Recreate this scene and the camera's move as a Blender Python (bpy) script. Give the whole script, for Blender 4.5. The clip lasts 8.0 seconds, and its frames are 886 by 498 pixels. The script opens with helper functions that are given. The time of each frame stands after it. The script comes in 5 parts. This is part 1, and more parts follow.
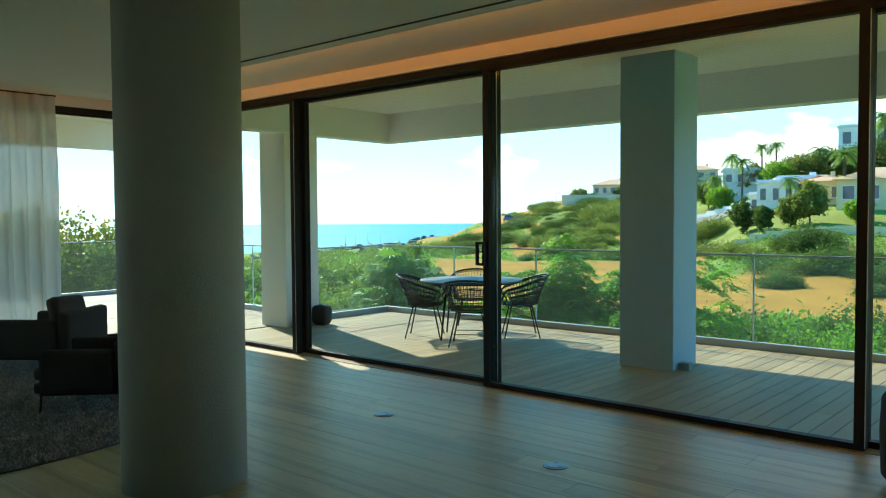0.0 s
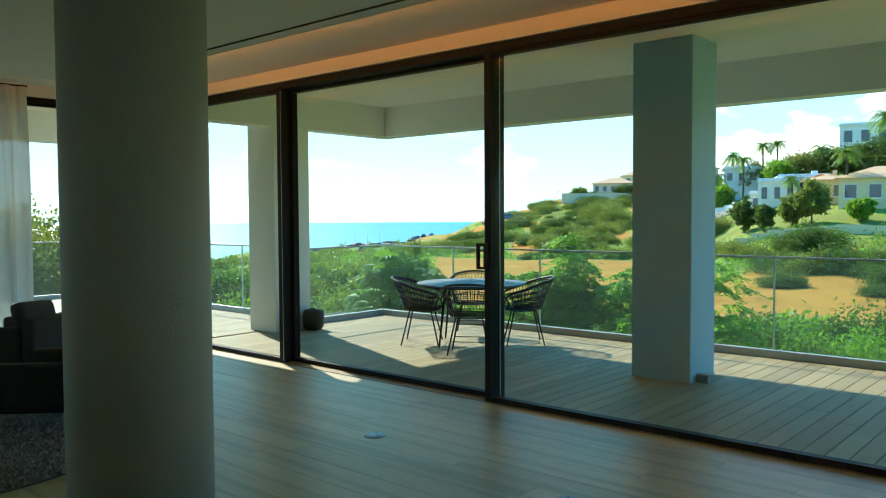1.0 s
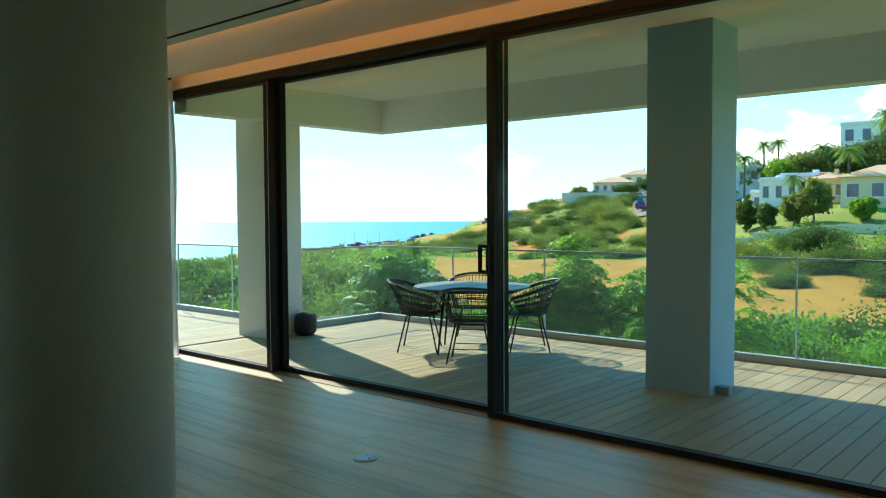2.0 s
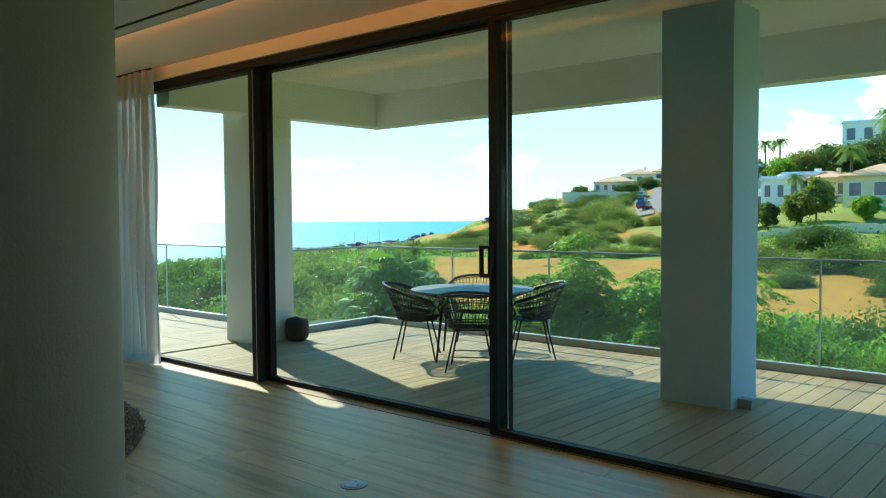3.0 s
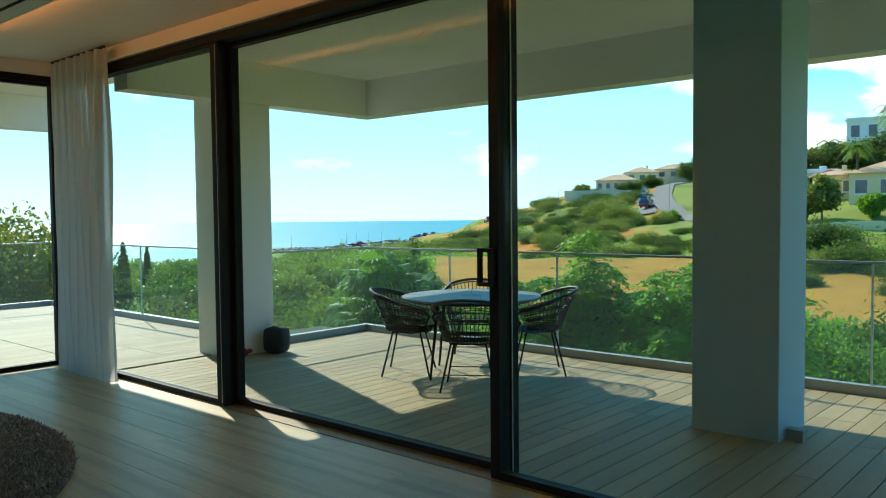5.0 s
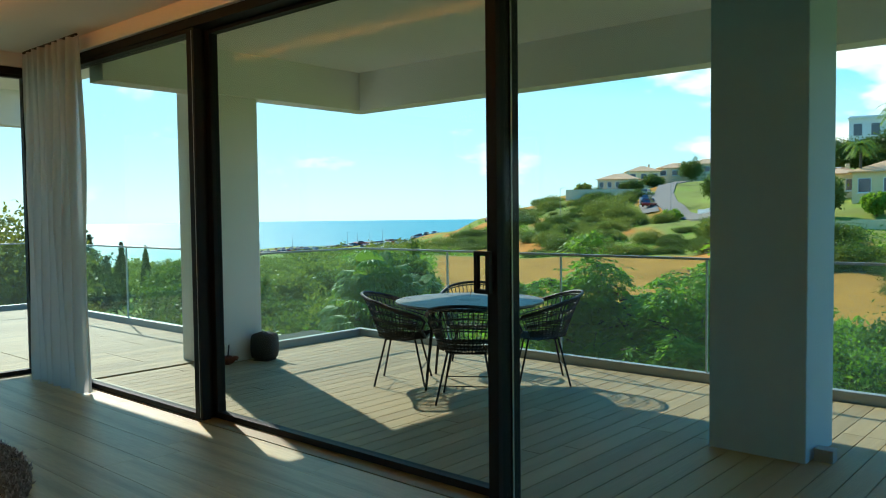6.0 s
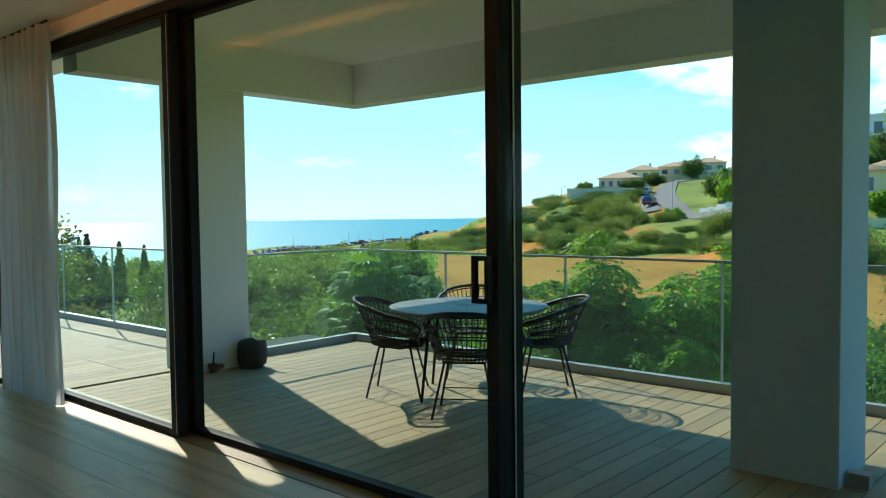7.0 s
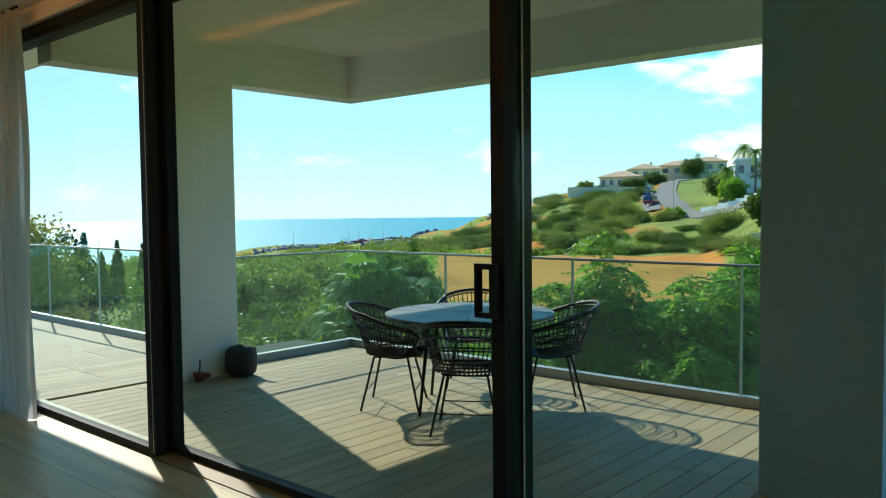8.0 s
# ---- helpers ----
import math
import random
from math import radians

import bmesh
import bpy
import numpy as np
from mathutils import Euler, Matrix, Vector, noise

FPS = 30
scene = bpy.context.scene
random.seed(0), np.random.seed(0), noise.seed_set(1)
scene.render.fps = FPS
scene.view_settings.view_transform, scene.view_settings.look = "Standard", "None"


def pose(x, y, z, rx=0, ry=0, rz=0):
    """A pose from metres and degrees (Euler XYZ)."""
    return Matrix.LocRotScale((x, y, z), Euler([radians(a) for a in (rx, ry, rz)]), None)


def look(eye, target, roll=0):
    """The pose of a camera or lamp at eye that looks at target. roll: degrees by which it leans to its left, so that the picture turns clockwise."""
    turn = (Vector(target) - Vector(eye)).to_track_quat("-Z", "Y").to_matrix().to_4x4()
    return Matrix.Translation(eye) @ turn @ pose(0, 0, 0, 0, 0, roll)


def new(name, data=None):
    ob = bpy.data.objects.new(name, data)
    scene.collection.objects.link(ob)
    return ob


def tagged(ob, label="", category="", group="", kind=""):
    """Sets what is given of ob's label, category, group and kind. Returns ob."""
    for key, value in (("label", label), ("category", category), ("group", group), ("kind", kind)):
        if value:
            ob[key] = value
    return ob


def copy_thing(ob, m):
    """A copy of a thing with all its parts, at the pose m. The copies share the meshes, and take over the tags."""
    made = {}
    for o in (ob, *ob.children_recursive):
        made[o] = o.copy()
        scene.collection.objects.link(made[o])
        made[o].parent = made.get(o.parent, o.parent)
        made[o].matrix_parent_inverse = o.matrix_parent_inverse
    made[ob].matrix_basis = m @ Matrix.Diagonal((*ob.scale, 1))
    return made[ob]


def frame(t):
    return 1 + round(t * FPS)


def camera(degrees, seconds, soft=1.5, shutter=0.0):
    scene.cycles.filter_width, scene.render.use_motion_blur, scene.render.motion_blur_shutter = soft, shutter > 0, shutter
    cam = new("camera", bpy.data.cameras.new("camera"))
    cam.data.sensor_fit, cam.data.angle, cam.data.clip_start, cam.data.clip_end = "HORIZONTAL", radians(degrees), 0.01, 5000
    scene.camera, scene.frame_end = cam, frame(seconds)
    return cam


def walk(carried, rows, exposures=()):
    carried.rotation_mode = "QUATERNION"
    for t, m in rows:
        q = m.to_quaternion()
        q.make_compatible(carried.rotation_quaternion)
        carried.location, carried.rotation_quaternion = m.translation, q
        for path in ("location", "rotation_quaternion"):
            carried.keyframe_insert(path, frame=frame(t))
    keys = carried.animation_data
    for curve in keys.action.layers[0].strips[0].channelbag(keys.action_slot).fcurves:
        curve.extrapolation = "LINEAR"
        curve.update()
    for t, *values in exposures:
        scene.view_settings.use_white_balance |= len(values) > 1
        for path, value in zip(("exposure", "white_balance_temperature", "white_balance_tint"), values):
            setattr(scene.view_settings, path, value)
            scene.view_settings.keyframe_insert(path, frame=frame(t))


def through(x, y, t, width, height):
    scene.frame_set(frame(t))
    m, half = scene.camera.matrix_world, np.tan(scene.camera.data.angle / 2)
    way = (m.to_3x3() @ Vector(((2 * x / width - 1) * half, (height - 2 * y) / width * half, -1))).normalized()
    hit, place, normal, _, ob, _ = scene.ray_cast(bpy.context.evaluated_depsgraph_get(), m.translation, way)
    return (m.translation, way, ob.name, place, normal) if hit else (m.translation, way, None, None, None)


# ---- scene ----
cam = camera(58.52, 8.0, soft=1.1)
# seconds, x, y, z, yaw, pitch, roll
ROWS = [
    (0.0, 0.652, -0.927, 1.553, 41.216, -2.330, 0.358),
    (0.5, 0.451, -0.683, 1.558, 41.203, -2.395, 0.320),
    (1.0, 0.257, -0.453, 1.559, 41.191, -2.440, 0.304),
    (1.5, 0.071, -0.232, 1.557, 41.183, -2.470, 0.308),
    (2.0, -0.108, -0.020, 1.554, 41.180, -2.489, 0.327),
    (2.5, -0.279, 0.187, 1.549, 41.185, -2.502, 0.358),
    (3.0, -0.444, 0.390, 1.543, 41.197, -2.511, 0.398),
    (3.5, -0.602, 0.589, 1.537, 41.218, -2.520, 0.443),
    (4.0, -0.754, 0.787, 1.532, 41.247, -2.530, 0.491),
    (4.5, -0.901, 0.983, 1.527, 41.282, -2.544, 0.538),
    (5.0, -1.044, 1.177, 1.523, 41.323, -2.562, 0.581),
    (5.5, -1.183, 1.368, 1.521, 41.367, -2.587, 0.617),
    (6.0, -1.319, 1.556, 1.521, 41.410, -2.617, 0.645),
    (6.5, -1.455, 1.739, 1.522, 41.451, -2.653, 0.660),
    (7.0, -1.591, 1.915, 1.525, 41.483, -2.693, 0.662),
    (7.5, -1.729, 2.082, 1.530, 41.503, -2.738, 0.646),
    (8.0, -1.870, 2.237, 1.537, 41.504, -2.785, 0.611),
]
walk(cam, [(t, pose(x, y, z, 90 + pitch, roll, yaw)) for t, x, y, z, yaw, pitch, roll in ROWS],
     [(0.0, 2.58, 6350, 9), (3.0, 2.54, 6350, 9), (5.0, 2.16, 6350, 9), (8.0, 2.00, 6350, 9)])

# ---- sky and sun ----
SUN = Vector((-0.742, 0.270, 0.614)).normalized()
world = bpy.data.worlds.new("sky")
scene.world = world
world.use_nodes = True
wn, wl = world.node_tree.nodes, world.node_tree.links
wn.clear()
w_out = wn.new("ShaderNodeOutputWorld")
w_bg = wn.new("ShaderNodeBackground")
w_sky = wn.new("ShaderNodeTexSky")
w_sky.sky_type = "NISHITA"
w_sky.sun_disc = False
w_sky.sun_elevation = math.asin(SUN.z)
w_sky.sun_rotation = math.atan2(SUN.x, SUN.y)
w_sky.air_density, w_sky.dust_density, w_sky.ozone_density = 1.0, 0.15, 5.0
w_co = wn.new("ShaderNodeTexCoord")
w_map = wn.new("ShaderNodeMapping")
w_map.inputs["Scale"].default_value = (1.0, 1.0, 2.6)
w_map.inputs["Location"].default_value = (0.31, 0.12, 0.0)
w_noise = wn.new("ShaderNodeTexNoise")
w_noise.inputs["Scale"].default_value = 6.0
w_noise.inputs["Detail"].default_value = 7.0
w_noise.inputs["Roughness"].default_value = 0.55
w_ramp = wn.new("ShaderNodeValToRGB")
w_ramp.color_ramp.elements[0].position, w_ramp.color_ramp.elements[1].position = 0.52, 0.60
w_dot = wn.new("ShaderNodeVectorMath")
w_dot.operation = "DOT_PRODUCT"
w_dot.inputs[1].default_value = (-0.05, 0.9987, 0.0)
w_side = wn.new("ShaderNodeMapRange")
w_side.inputs["From Min"].default_value, w_side.inputs["From Max"].default_value = 0.88, 0.97
w_side.inputs["To Min"].default_value, w_side.inputs["To Max"].default_value = -0.105, 0.115
w_mul = wn.new("ShaderNodeMath")
w_mul.operation = "ADD"
w_mix = wn.new("ShaderNodeMixRGB")
w_mix.inputs["Color2"].default_value = (4.6, 4.6, 4.75, 1)
wl.new(w_co.outputs["Generated"], w_map.inputs["Vector"])
wl.new(w_map.outputs["Vector"], w_noise.inputs["Vector"])
wl.new(w_co.outputs["Generated"], w_dot.inputs[0])
wl.new(w_dot.outputs["Value"], w_side.inputs["Value"])
wl.new(w_noise.outputs["Fac"], w_mul.inputs[0])
wl.new(w_side.outputs["Result"], w_mul.inputs[1])
wl.new(w_mul.outputs["Value"], w_ramp.inputs["Fac"])
wl.new(w_ramp.outputs["Color"], w_mix.inputs["Fac"])
w_hsv = wn.new("ShaderNodeHueSaturation")
w_hsv.inputs["Saturation"].default_value = 1.34
wl.new(w_sky.outputs["Color"], w_hsv.inputs["Color"])
w_haze = wn.new("ShaderNodeMixRGB")
w_haze.blend_type = "DARKEN"
w_haze.inputs["Fac"].default_value = 0.85
w_haze.inputs["Color2"].default_value = (1.95, 3.15, 3.85, 1)
wl.new(w_hsv.outputs["Color"], w_haze.inputs["Color1"])
wl.new(w_haze.outputs["Color"], w_mix.inputs["Color1"])
wl.new(w_mix.outputs["Color"], w_bg.inputs["Color"])
wl.new(w_bg.outputs["Background"], w_out.inputs["Surface"])
w_bg.inputs["Strength"].default_value = 0.085

sun_data = bpy.data.lights.new("sun", "SUN")
sun_data.energy, sun_data.angle, sun_data.color = 1.38, radians(0.6), (1.0, 0.94, 0.84)
sun_ob = new("sun", sun_data)
sun_ob.matrix_world = look(SUN * 50, (0, 0, 0))


# ---- materials ----
def mat(name, color, rough=0.6, metal=0.0, vary=0.12, scale=6.0, bump=0.0, fine=60.0, island=0.0, obrand=0.0, stretch=(1, 1, 1), spec=0.5):
    """A node material: base colour varied at two scales, per object or per island, with fine relief."""
    m = bpy.data.materials.new(name)
    m.use_nodes = True
    n, l = m.node_tree.nodes, m.node_tree.links
    b = n["Principled BSDF"]
    b.inputs["Roughness"].default_value = rough
    b.inputs["Metallic"].default_value = metal
    b.inputs["Specular IOR Level"].default_value = spec
    co = n.new("ShaderNodeTexCoord")
    mp = n.new("ShaderNodeMapping")
    mp.inputs["Scale"].default_value = stretch
    l.new(co.outputs["Object"], mp.inputs["Vector"])
    n1 = n.new("ShaderNodeTexNoise")
    n1.inputs["Scale"].default_value, n1.inputs["Detail"].default_value = scale, 5
    n2 = n.new("ShaderNodeTexNoise")
    n2.inputs["Scale"].default_value, n2.inputs["Detail"].default_value = fine, 3
    for k in (n1, n2):
        l.new(mp.outputs["Vector"], k.inputs["Vector"])
    add = n.new("ShaderNodeMath")
    add.operation = "ADD"
    l.new(n1.outputs["Fac"], add.inputs[0])
    l.new(n2.outputs["Fac"], add.inputs[1])
    last = add.outputs[0]
    if island or obrand:
        src = n.new("ShaderNodeNewGeometry").outputs["Random Per Island"] if island else n.new("ShaderNodeObjectInfo").outputs["Random"]
        mr = n.new("ShaderNodeMath")
        mr.operation = "MULTIPLY_ADD"
        amp = island or obrand
        mr.inputs[1].default_value = amp / max(vary, 1e-3)
        mr.inputs[2].default_value = -0.5 * amp / max(vary, 1e-3)
        l.new(src, mr.inputs[0])
        a2 = n.new("ShaderNodeMath")
        a2.operation = "ADD"
        l.new(last, a2.inputs[0])
        l.new(mr.outputs[0], a2.inputs[1])
        last = a2.outputs[0]
    mr2 = n.new("ShaderNodeMath")
    mr2.operation = "MULTIPLY_ADD"
    mr2.inputs[1].default_value = vary
    mr2.inputs[2].default_value = 1.0 - vary
    l.new(last, mr2.inputs[0])
    hs = n.new("ShaderNodeVectorMath")
    hs.operation = "SCALE"
    hs.inputs[0].default_value = color
    l.new(mr2.outputs[0], hs.inputs["Scale"])
    l.new(hs.outputs[0], b.inputs["Base Color"])
    if bump:
        bp = n.new("ShaderNodeBump")
        bp.inputs["Strength"].default_value = bump
        bp.inputs["Distance"].default_value = 0.01
        l.new(n2.outputs["Fac"], bp.inputs["Height"])
        l.new(bp.outputs["Normal"], b.inputs["Normal"])
    return m


def glass_mat(name, tint, gloss=1.0, rough=0.0, veil=0.0, base=0.012):
    m = bpy.data.materials.new(name)
    m.use_nodes = True
    n, l = m.node_tree.nodes, m.node_tree.links
    n.clear()
    out = n.new("ShaderNodeOutputMaterial")
    tr = n.new("ShaderNodeBsdfTransparent")
    tr.inputs["Color"].default_value = (*tint, 1)
    gl = n.new("ShaderNodeBsdfGlossy")
    gl.inputs["Roughness"].default_value = rough
    fr = n.new("ShaderNodeLayerWeight")
    fr.inputs["Blend"].default_value = 0.5
    pw = n.new("ShaderNodeMath")
    pw.operation = "POWER"
    pw.inputs[1].default_value = 4.0
    l.new(fr.outputs["Facing"], pw.inputs[0])
    sc = n.new("ShaderNodeMath")
    sc.operation = "MULTIPLY_ADD"
    sc.inputs[1].default_value, sc.inputs[2].default_value = 0.45 * gloss, base
    mx = n.new("ShaderNodeMixShader")
    l.new(pw.outputs[0], sc.inputs[0])
    l.new(sc.outputs[0], mx.inputs[0])
    l.new(tr.outputs[0], mx.inputs[1])
    l.new(gl.outputs[0], mx.inputs[2])
    # translucent layer painted in for the milky reflection on the balustrade glass
    if veil:
        veil_bsdf = n.new("ShaderNodeBsdfTranslucent")
        veil_bsdf.inputs["Color"].default_value = (0.8, 0.85, 0.8, 1)
        m2 = n.new("ShaderNodeMixShader")
        m2.inputs[0].default_value = veil
        l.new(mx.outputs[0], m2.inputs[1])
        l.new(veil_bsdf.outputs[0], m2.inputs[2])
        mx = m2
    l.new(mx.outputs[0], out.inputs["Surface"])
    return m


def leaf_mat(name, color, through=0.35, vary=0.5, rough=0.45):
    m = mat(name, color, rough, vary=vary, scale=0.8, fine=9, island=0.6, spec=0.2)
    n, l = m.node_tree.nodes, m.node_tree.links
    b = n["Principled BSDF"]
    t = n.new("ShaderNodeBsdfTranslucent")
    t.inputs["Color"].default_value = (color[0] * 1.6, color[1] * 1.6, color[2] * 0.8, 1)
    mx = n.new("ShaderNodeMixShader")
    mx.inputs[0].default_value = through
    l.new(b.outputs[0], mx.inputs[1])
    l.new(t.outputs[0], mx.inputs[2])
    l.new(mx.outputs[0], n["Material Output"].inputs["Surface"])
    return m


def wood_mat(name, color, rough, grain=(1.2, 14, 14), obrand=0.35, vary=0.3, ring=0.72):
    """Boards along local x, each with its own tone and long streaky grain."""
    m = mat(name, color, rough, vary=vary, scale=3.0, fine=9.0, obrand=obrand, stretch=grain, bump=0.12)
    n, l = m.node_tree.nodes, m.node_tree.links
    mp = [k for k in n if k.type == "MAPPING"][0]
    info = n.new("ShaderNodeObjectInfo")
    comb = n.new("ShaderNodeVectorMath")
    comb.operation = "SCALE"
    comb.inputs[0].default_value = (37, 19, 11)
    l.new(info.outputs["Random"], comb.inputs["Scale"])
    l.new(comb.outputs[0], mp.inputs["Location"])
    # long pointed growth rings
    wv = n.new("ShaderNodeTexWave")
    wv.wave_type, wv.bands_direction = "RINGS", "Z"
    wv.inputs["Scale"].default_value, wv.inputs["Distortion"].default_value = 0.12, 10.0
    wv.inputs["Detail"].default_value, wv.inputs["Detail Scale"].default_value = 3.0, 0.6
    l.new(mp.outputs["Vector"], wv.inputs["Vector"])
    b = n["Principled BSDF"]
    old = b.inputs["Base Color"].links[0].from_socket
    rg = n.new("ShaderNodeMapRange")
    rg.inputs["From Min"].default_value, rg.inputs["From Max"].default_value = 0.0, 0.35
    rg.inputs["To Min"].default_value, rg.inputs["To Max"].default_value = ring, 1.0
    l.new(wv.outputs["Fac"], rg.inputs["Value"])
    ms_ = n.new("ShaderNodeVectorMath")
    ms_.operation = "SCALE"
    l.new(old, ms_.inputs[0])
    l.new(rg.outputs[0], ms_.inputs["Scale"])
    l.new(ms_.outputs[0], b.inputs["Base Color"])
    return m


M = dict(
    plaster=mat("plaster", (0.72, 0.71, 0.66), 0.75, vary=0.06, scale=1.2, fine=45, bump=0.15),
    render=mat("outdoor_plaster", (0.86, 0.85, 0.80), 0.8, vary=0.08, scale=0.9, fine=70, bump=0.25),
    # column render coloured blue to imitate a reflection in the glazing
    reflect_tint=mat("render_reflection_blue", (0.40, 0.55, 0.67), 0.8, vary=0.08, scale=0.9, fine=70, bump=0.25),
    column=mat("grey_plaster", (0.47, 0.46, 0.42), 0.75, vary=0.08, scale=1.2, fine=80, bump=0.2),
    ceiling=mat("ceiling_paint", (0.80, 0.79, 0.76), 0.85, vary=0.04, scale=0.7, fine=40),
    frame=mat("black_aluminium", (0.026, 0.027, 0.028), 0.5, 0.0, vary=0.2, scale=3, fine=90, spec=0.08),
    seal=mat("pale_grey", (0.58, 0.60, 0.58), 0.5, vary=0.1),
    oak=wood_mat("oak_floor", (0.43, 0.39, 0.21), 0.4, obrand=0.24, vary=0.42, ring=0.78),
    deck=wood_mat("deck_boards", (0.36, 0.275, 0.15), 0.6, grain=(0.8, 22, 22), obrand=0.3, vary=0.36, ring=0.94),
    gap=mat("dark_gap", (0.05, 0.04, 0.025), 0.9),
    track=mat("bronze_track", (0.24, 0.195, 0.08), 0.5, 0.0, vary=0.2),
    steel=mat("brushed_steel", (0.22, 0.26, 0.30), 0.4, 0.8, vary=0.15, fine=120),
    rail=mat("grey_aluminium", (0.33, 0.34, 0.32), 0.5, 0.3, vary=0.1),
    wicker=mat("black_wicker", (0.022, 0.021, 0.020), 0.5, vary=0.35, fine=150, bump=0.4),
    rod=mat("black_steel", (0.012, 0.012, 0.012), 0.45, 0.4, vary=0.2),
    top=mat("table_slats", (0.12, 0.118, 0.112), 0.5, vary=0.25, scale=5, fine=60, island=0.25, spec=0.6),
    fabric=mat("charcoal_fabric", (0.034, 0.035, 0.032), 0.95, vary=0.35, scale=14, fine=240, bump=0.5),
    cushion=mat("dark_cushion", (0.045, 0.043, 0.04), 0.9, vary=0.3, scale=9, fine=200, bump=0.5),
    stone=mat("dark_stone", (0.022, 0.023, 0.022), 0.8, vary=0.4, scale=20, fine=120, bump=0.5),
    clay=mat("red_clay", (0.20, 0.05, 0.03), 0.8, vary=0.3),
    box=mat("grey_box", (0.34, 0.34, 0.32), 0.6, vary=0.1),
    asphalt=mat("pale_asphalt", (0.27, 0.22, 0.165), 0.9, vary=0.2, scale=0.3, fine=5),
    white=mat("white_render", (0.78, 0.77, 0.73), 0.8, vary=0.08, scale=0.5, fine=6),
    cream=mat("cream_render", (0.82, 0.63, 0.34), 0.8, vary=0.1, scale=0.5, fine=6),
    pink=mat("pale_peach_render", (0.88, 0.68, 0.42), 0.8, vary=0.1, scale=0.5, fine=6),
    tile=mat("terracotta_tiles", (0.80, 0.46, 0.23), 0.85, vary=0.3, scale=2.5, fine=14, bump=0.4),
    pane=mat("dark_pane", (0.05, 0.07, 0.09), 0.12, vary=0.2, spec=0.8),
    bark=mat("bark", (0.12, 0.085, 0.055), 0.9, vary=0.4, scale=12, fine=60, bump=0.6),
    tyre=mat("tyre", (0.02, 0.02, 0.02), 0.8),
    red=mat("red_canvas", (0.58, 0.17, 0.12), 0.7),
    leaf=leaf_mat("fresh_leaves", (0.23, 0.36, 0.05), 0.55),
    leaf2=leaf_mat("dark_leaves", (0.10, 0.145, 0.034), 0.42),
    maquis=leaf_mat("scrub_leaves", (0.19, 0.22, 0.055), 0.45),
    olive=leaf_mat("olive_leaves", (0.19, 0.20, 0.055), 0.45),
    palmleaf=leaf_mat("palm_fronds", (0.18, 0.27, 0.055), 0.45),
    cypress=leaf_mat("cypress_leaves", (0.03, 0.06, 0.02), 0.25),
    grass=leaf_mat("grass_blades", (0.17, 0.27, 0.045), 0.5),
    hedge=leaf_mat("hedge_leaves", (0.19, 0.31, 0.04), 0.5),
)
M["window"] = glass_mat("window_glass", (0.87, 0.93, 0.90), 0.6, base=0.012)
M["deck"].node_tree.nodes["Principled BSDF"].inputs["Specular IOR Level"].default_value = 0.22
M["oak"].node_tree.nodes["Principled BSDF"].inputs["Specular IOR Level"].default_value = 0.38
M["railglass"] = glass_mat("rail_glass", (0.86, 0.97, 0.93), 1.2, veil=0.014)


# ---- mesh helpers ----
def finish(name, bm, material, smooth=False):
    bmesh.ops.recalc_face_normals(bm, faces=bm.faces)
    me = bpy.data.meshes.new(name)
    bm.to_mesh(me)
    bm.free()
    me.materials.append(material)
    if smooth:
        me.shade_smooth()
    return me


def part(name, bm, material, parent=None, label="", smooth=False):
    """Links a bmesh as one mesh object, under a thing or a part."""
    ob = new(name, finish(name, bm, material, smooth))
    if parent:
        ob.parent = parent
    if label:
        ob["label"] = label
    return ob


def empty(name, x=0, y=0, z=0, rz=0):
    ob = new(name)
    ob.empty_display_size = 0.1
    ob.matrix_world = pose(x, y, z, 0, 0, rz)
    return ob


def box(bm, x0, x1, y0, y1, z0, z1, bevel=0.0, m=None):
    vs = [bm.verts.new((x, y, z)) for x in (x0, x1) for y in (y0, y1) for z in (z0, z1)]
    fs = [bm.faces.new([vs[i] for i in q]) for q in ((0, 1, 3, 2), (4, 6, 7, 5), (0, 4, 5, 1), (2, 3, 7, 6), (0, 2, 6, 4), (1, 5, 7, 3))]
    bmesh.ops.recalc_face_normals(bm, faces=fs)
    if bevel:
        es = list({e for f in fs for e in f.edges})
        r = bmesh.ops.bevel(bm, geom=es, offset=bevel, segments=2, affect="EDGES", profile=0.6)
        vs = list({v for f in r["faces"] for v in f.verts} | {v for v in vs if v.is_valid})
    if m is not None:
        bmesh.ops.transform(bm, matrix=m, verts=[v for v in vs if v.is_valid])
    return bm


def a_box(x0, x1, y0, y1, z0, z1, bevel=0.0):
    return box(bmesh.new(), x0, x1, y0, y1, z0, z1, bevel)


def tube(bm, pts, r, sides=6, closed=False, taper=None):
    """A round bar swept along points."""
    pts = [Vector(p) for p in pts]
    rings, n = [], len(pts)
    for i, p in enumerate(pts):
        a = pts[(i - 1) % n] if closed or i else p
        b = pts[(i + 1) % n] if closed or i < n - 1 else p
        d = (b - a).normalized()
        u = d.cross(Vector((0.13, 0.21, 0.97)))
        if u.length < 1e-3:
            u = d.cross(Vector((1, 0, 0)))
        u.normalize()
        w = d.cross(u)
        rr = r if taper is None else r + (taper - r) * i / (n - 1)
        rings.append([bm.verts.new(p + (u * math.cos(k * 2 * math.pi / sides) + w * math.sin(k * 2 * math.pi / sides)) * rr) for k in range(sides)])
    for i in range(n if closed else n - 1):
        a, b = rings[i], rings[(i + 1) % n]
        for k in range(sides):
            bm.faces.new((a[k], a[(k + 1) % sides], b[(k + 1) % sides], b[k]))
    if not closed:
        bm.faces.new(rings[0])
        bm.faces.new(rings[-1])
    return bm


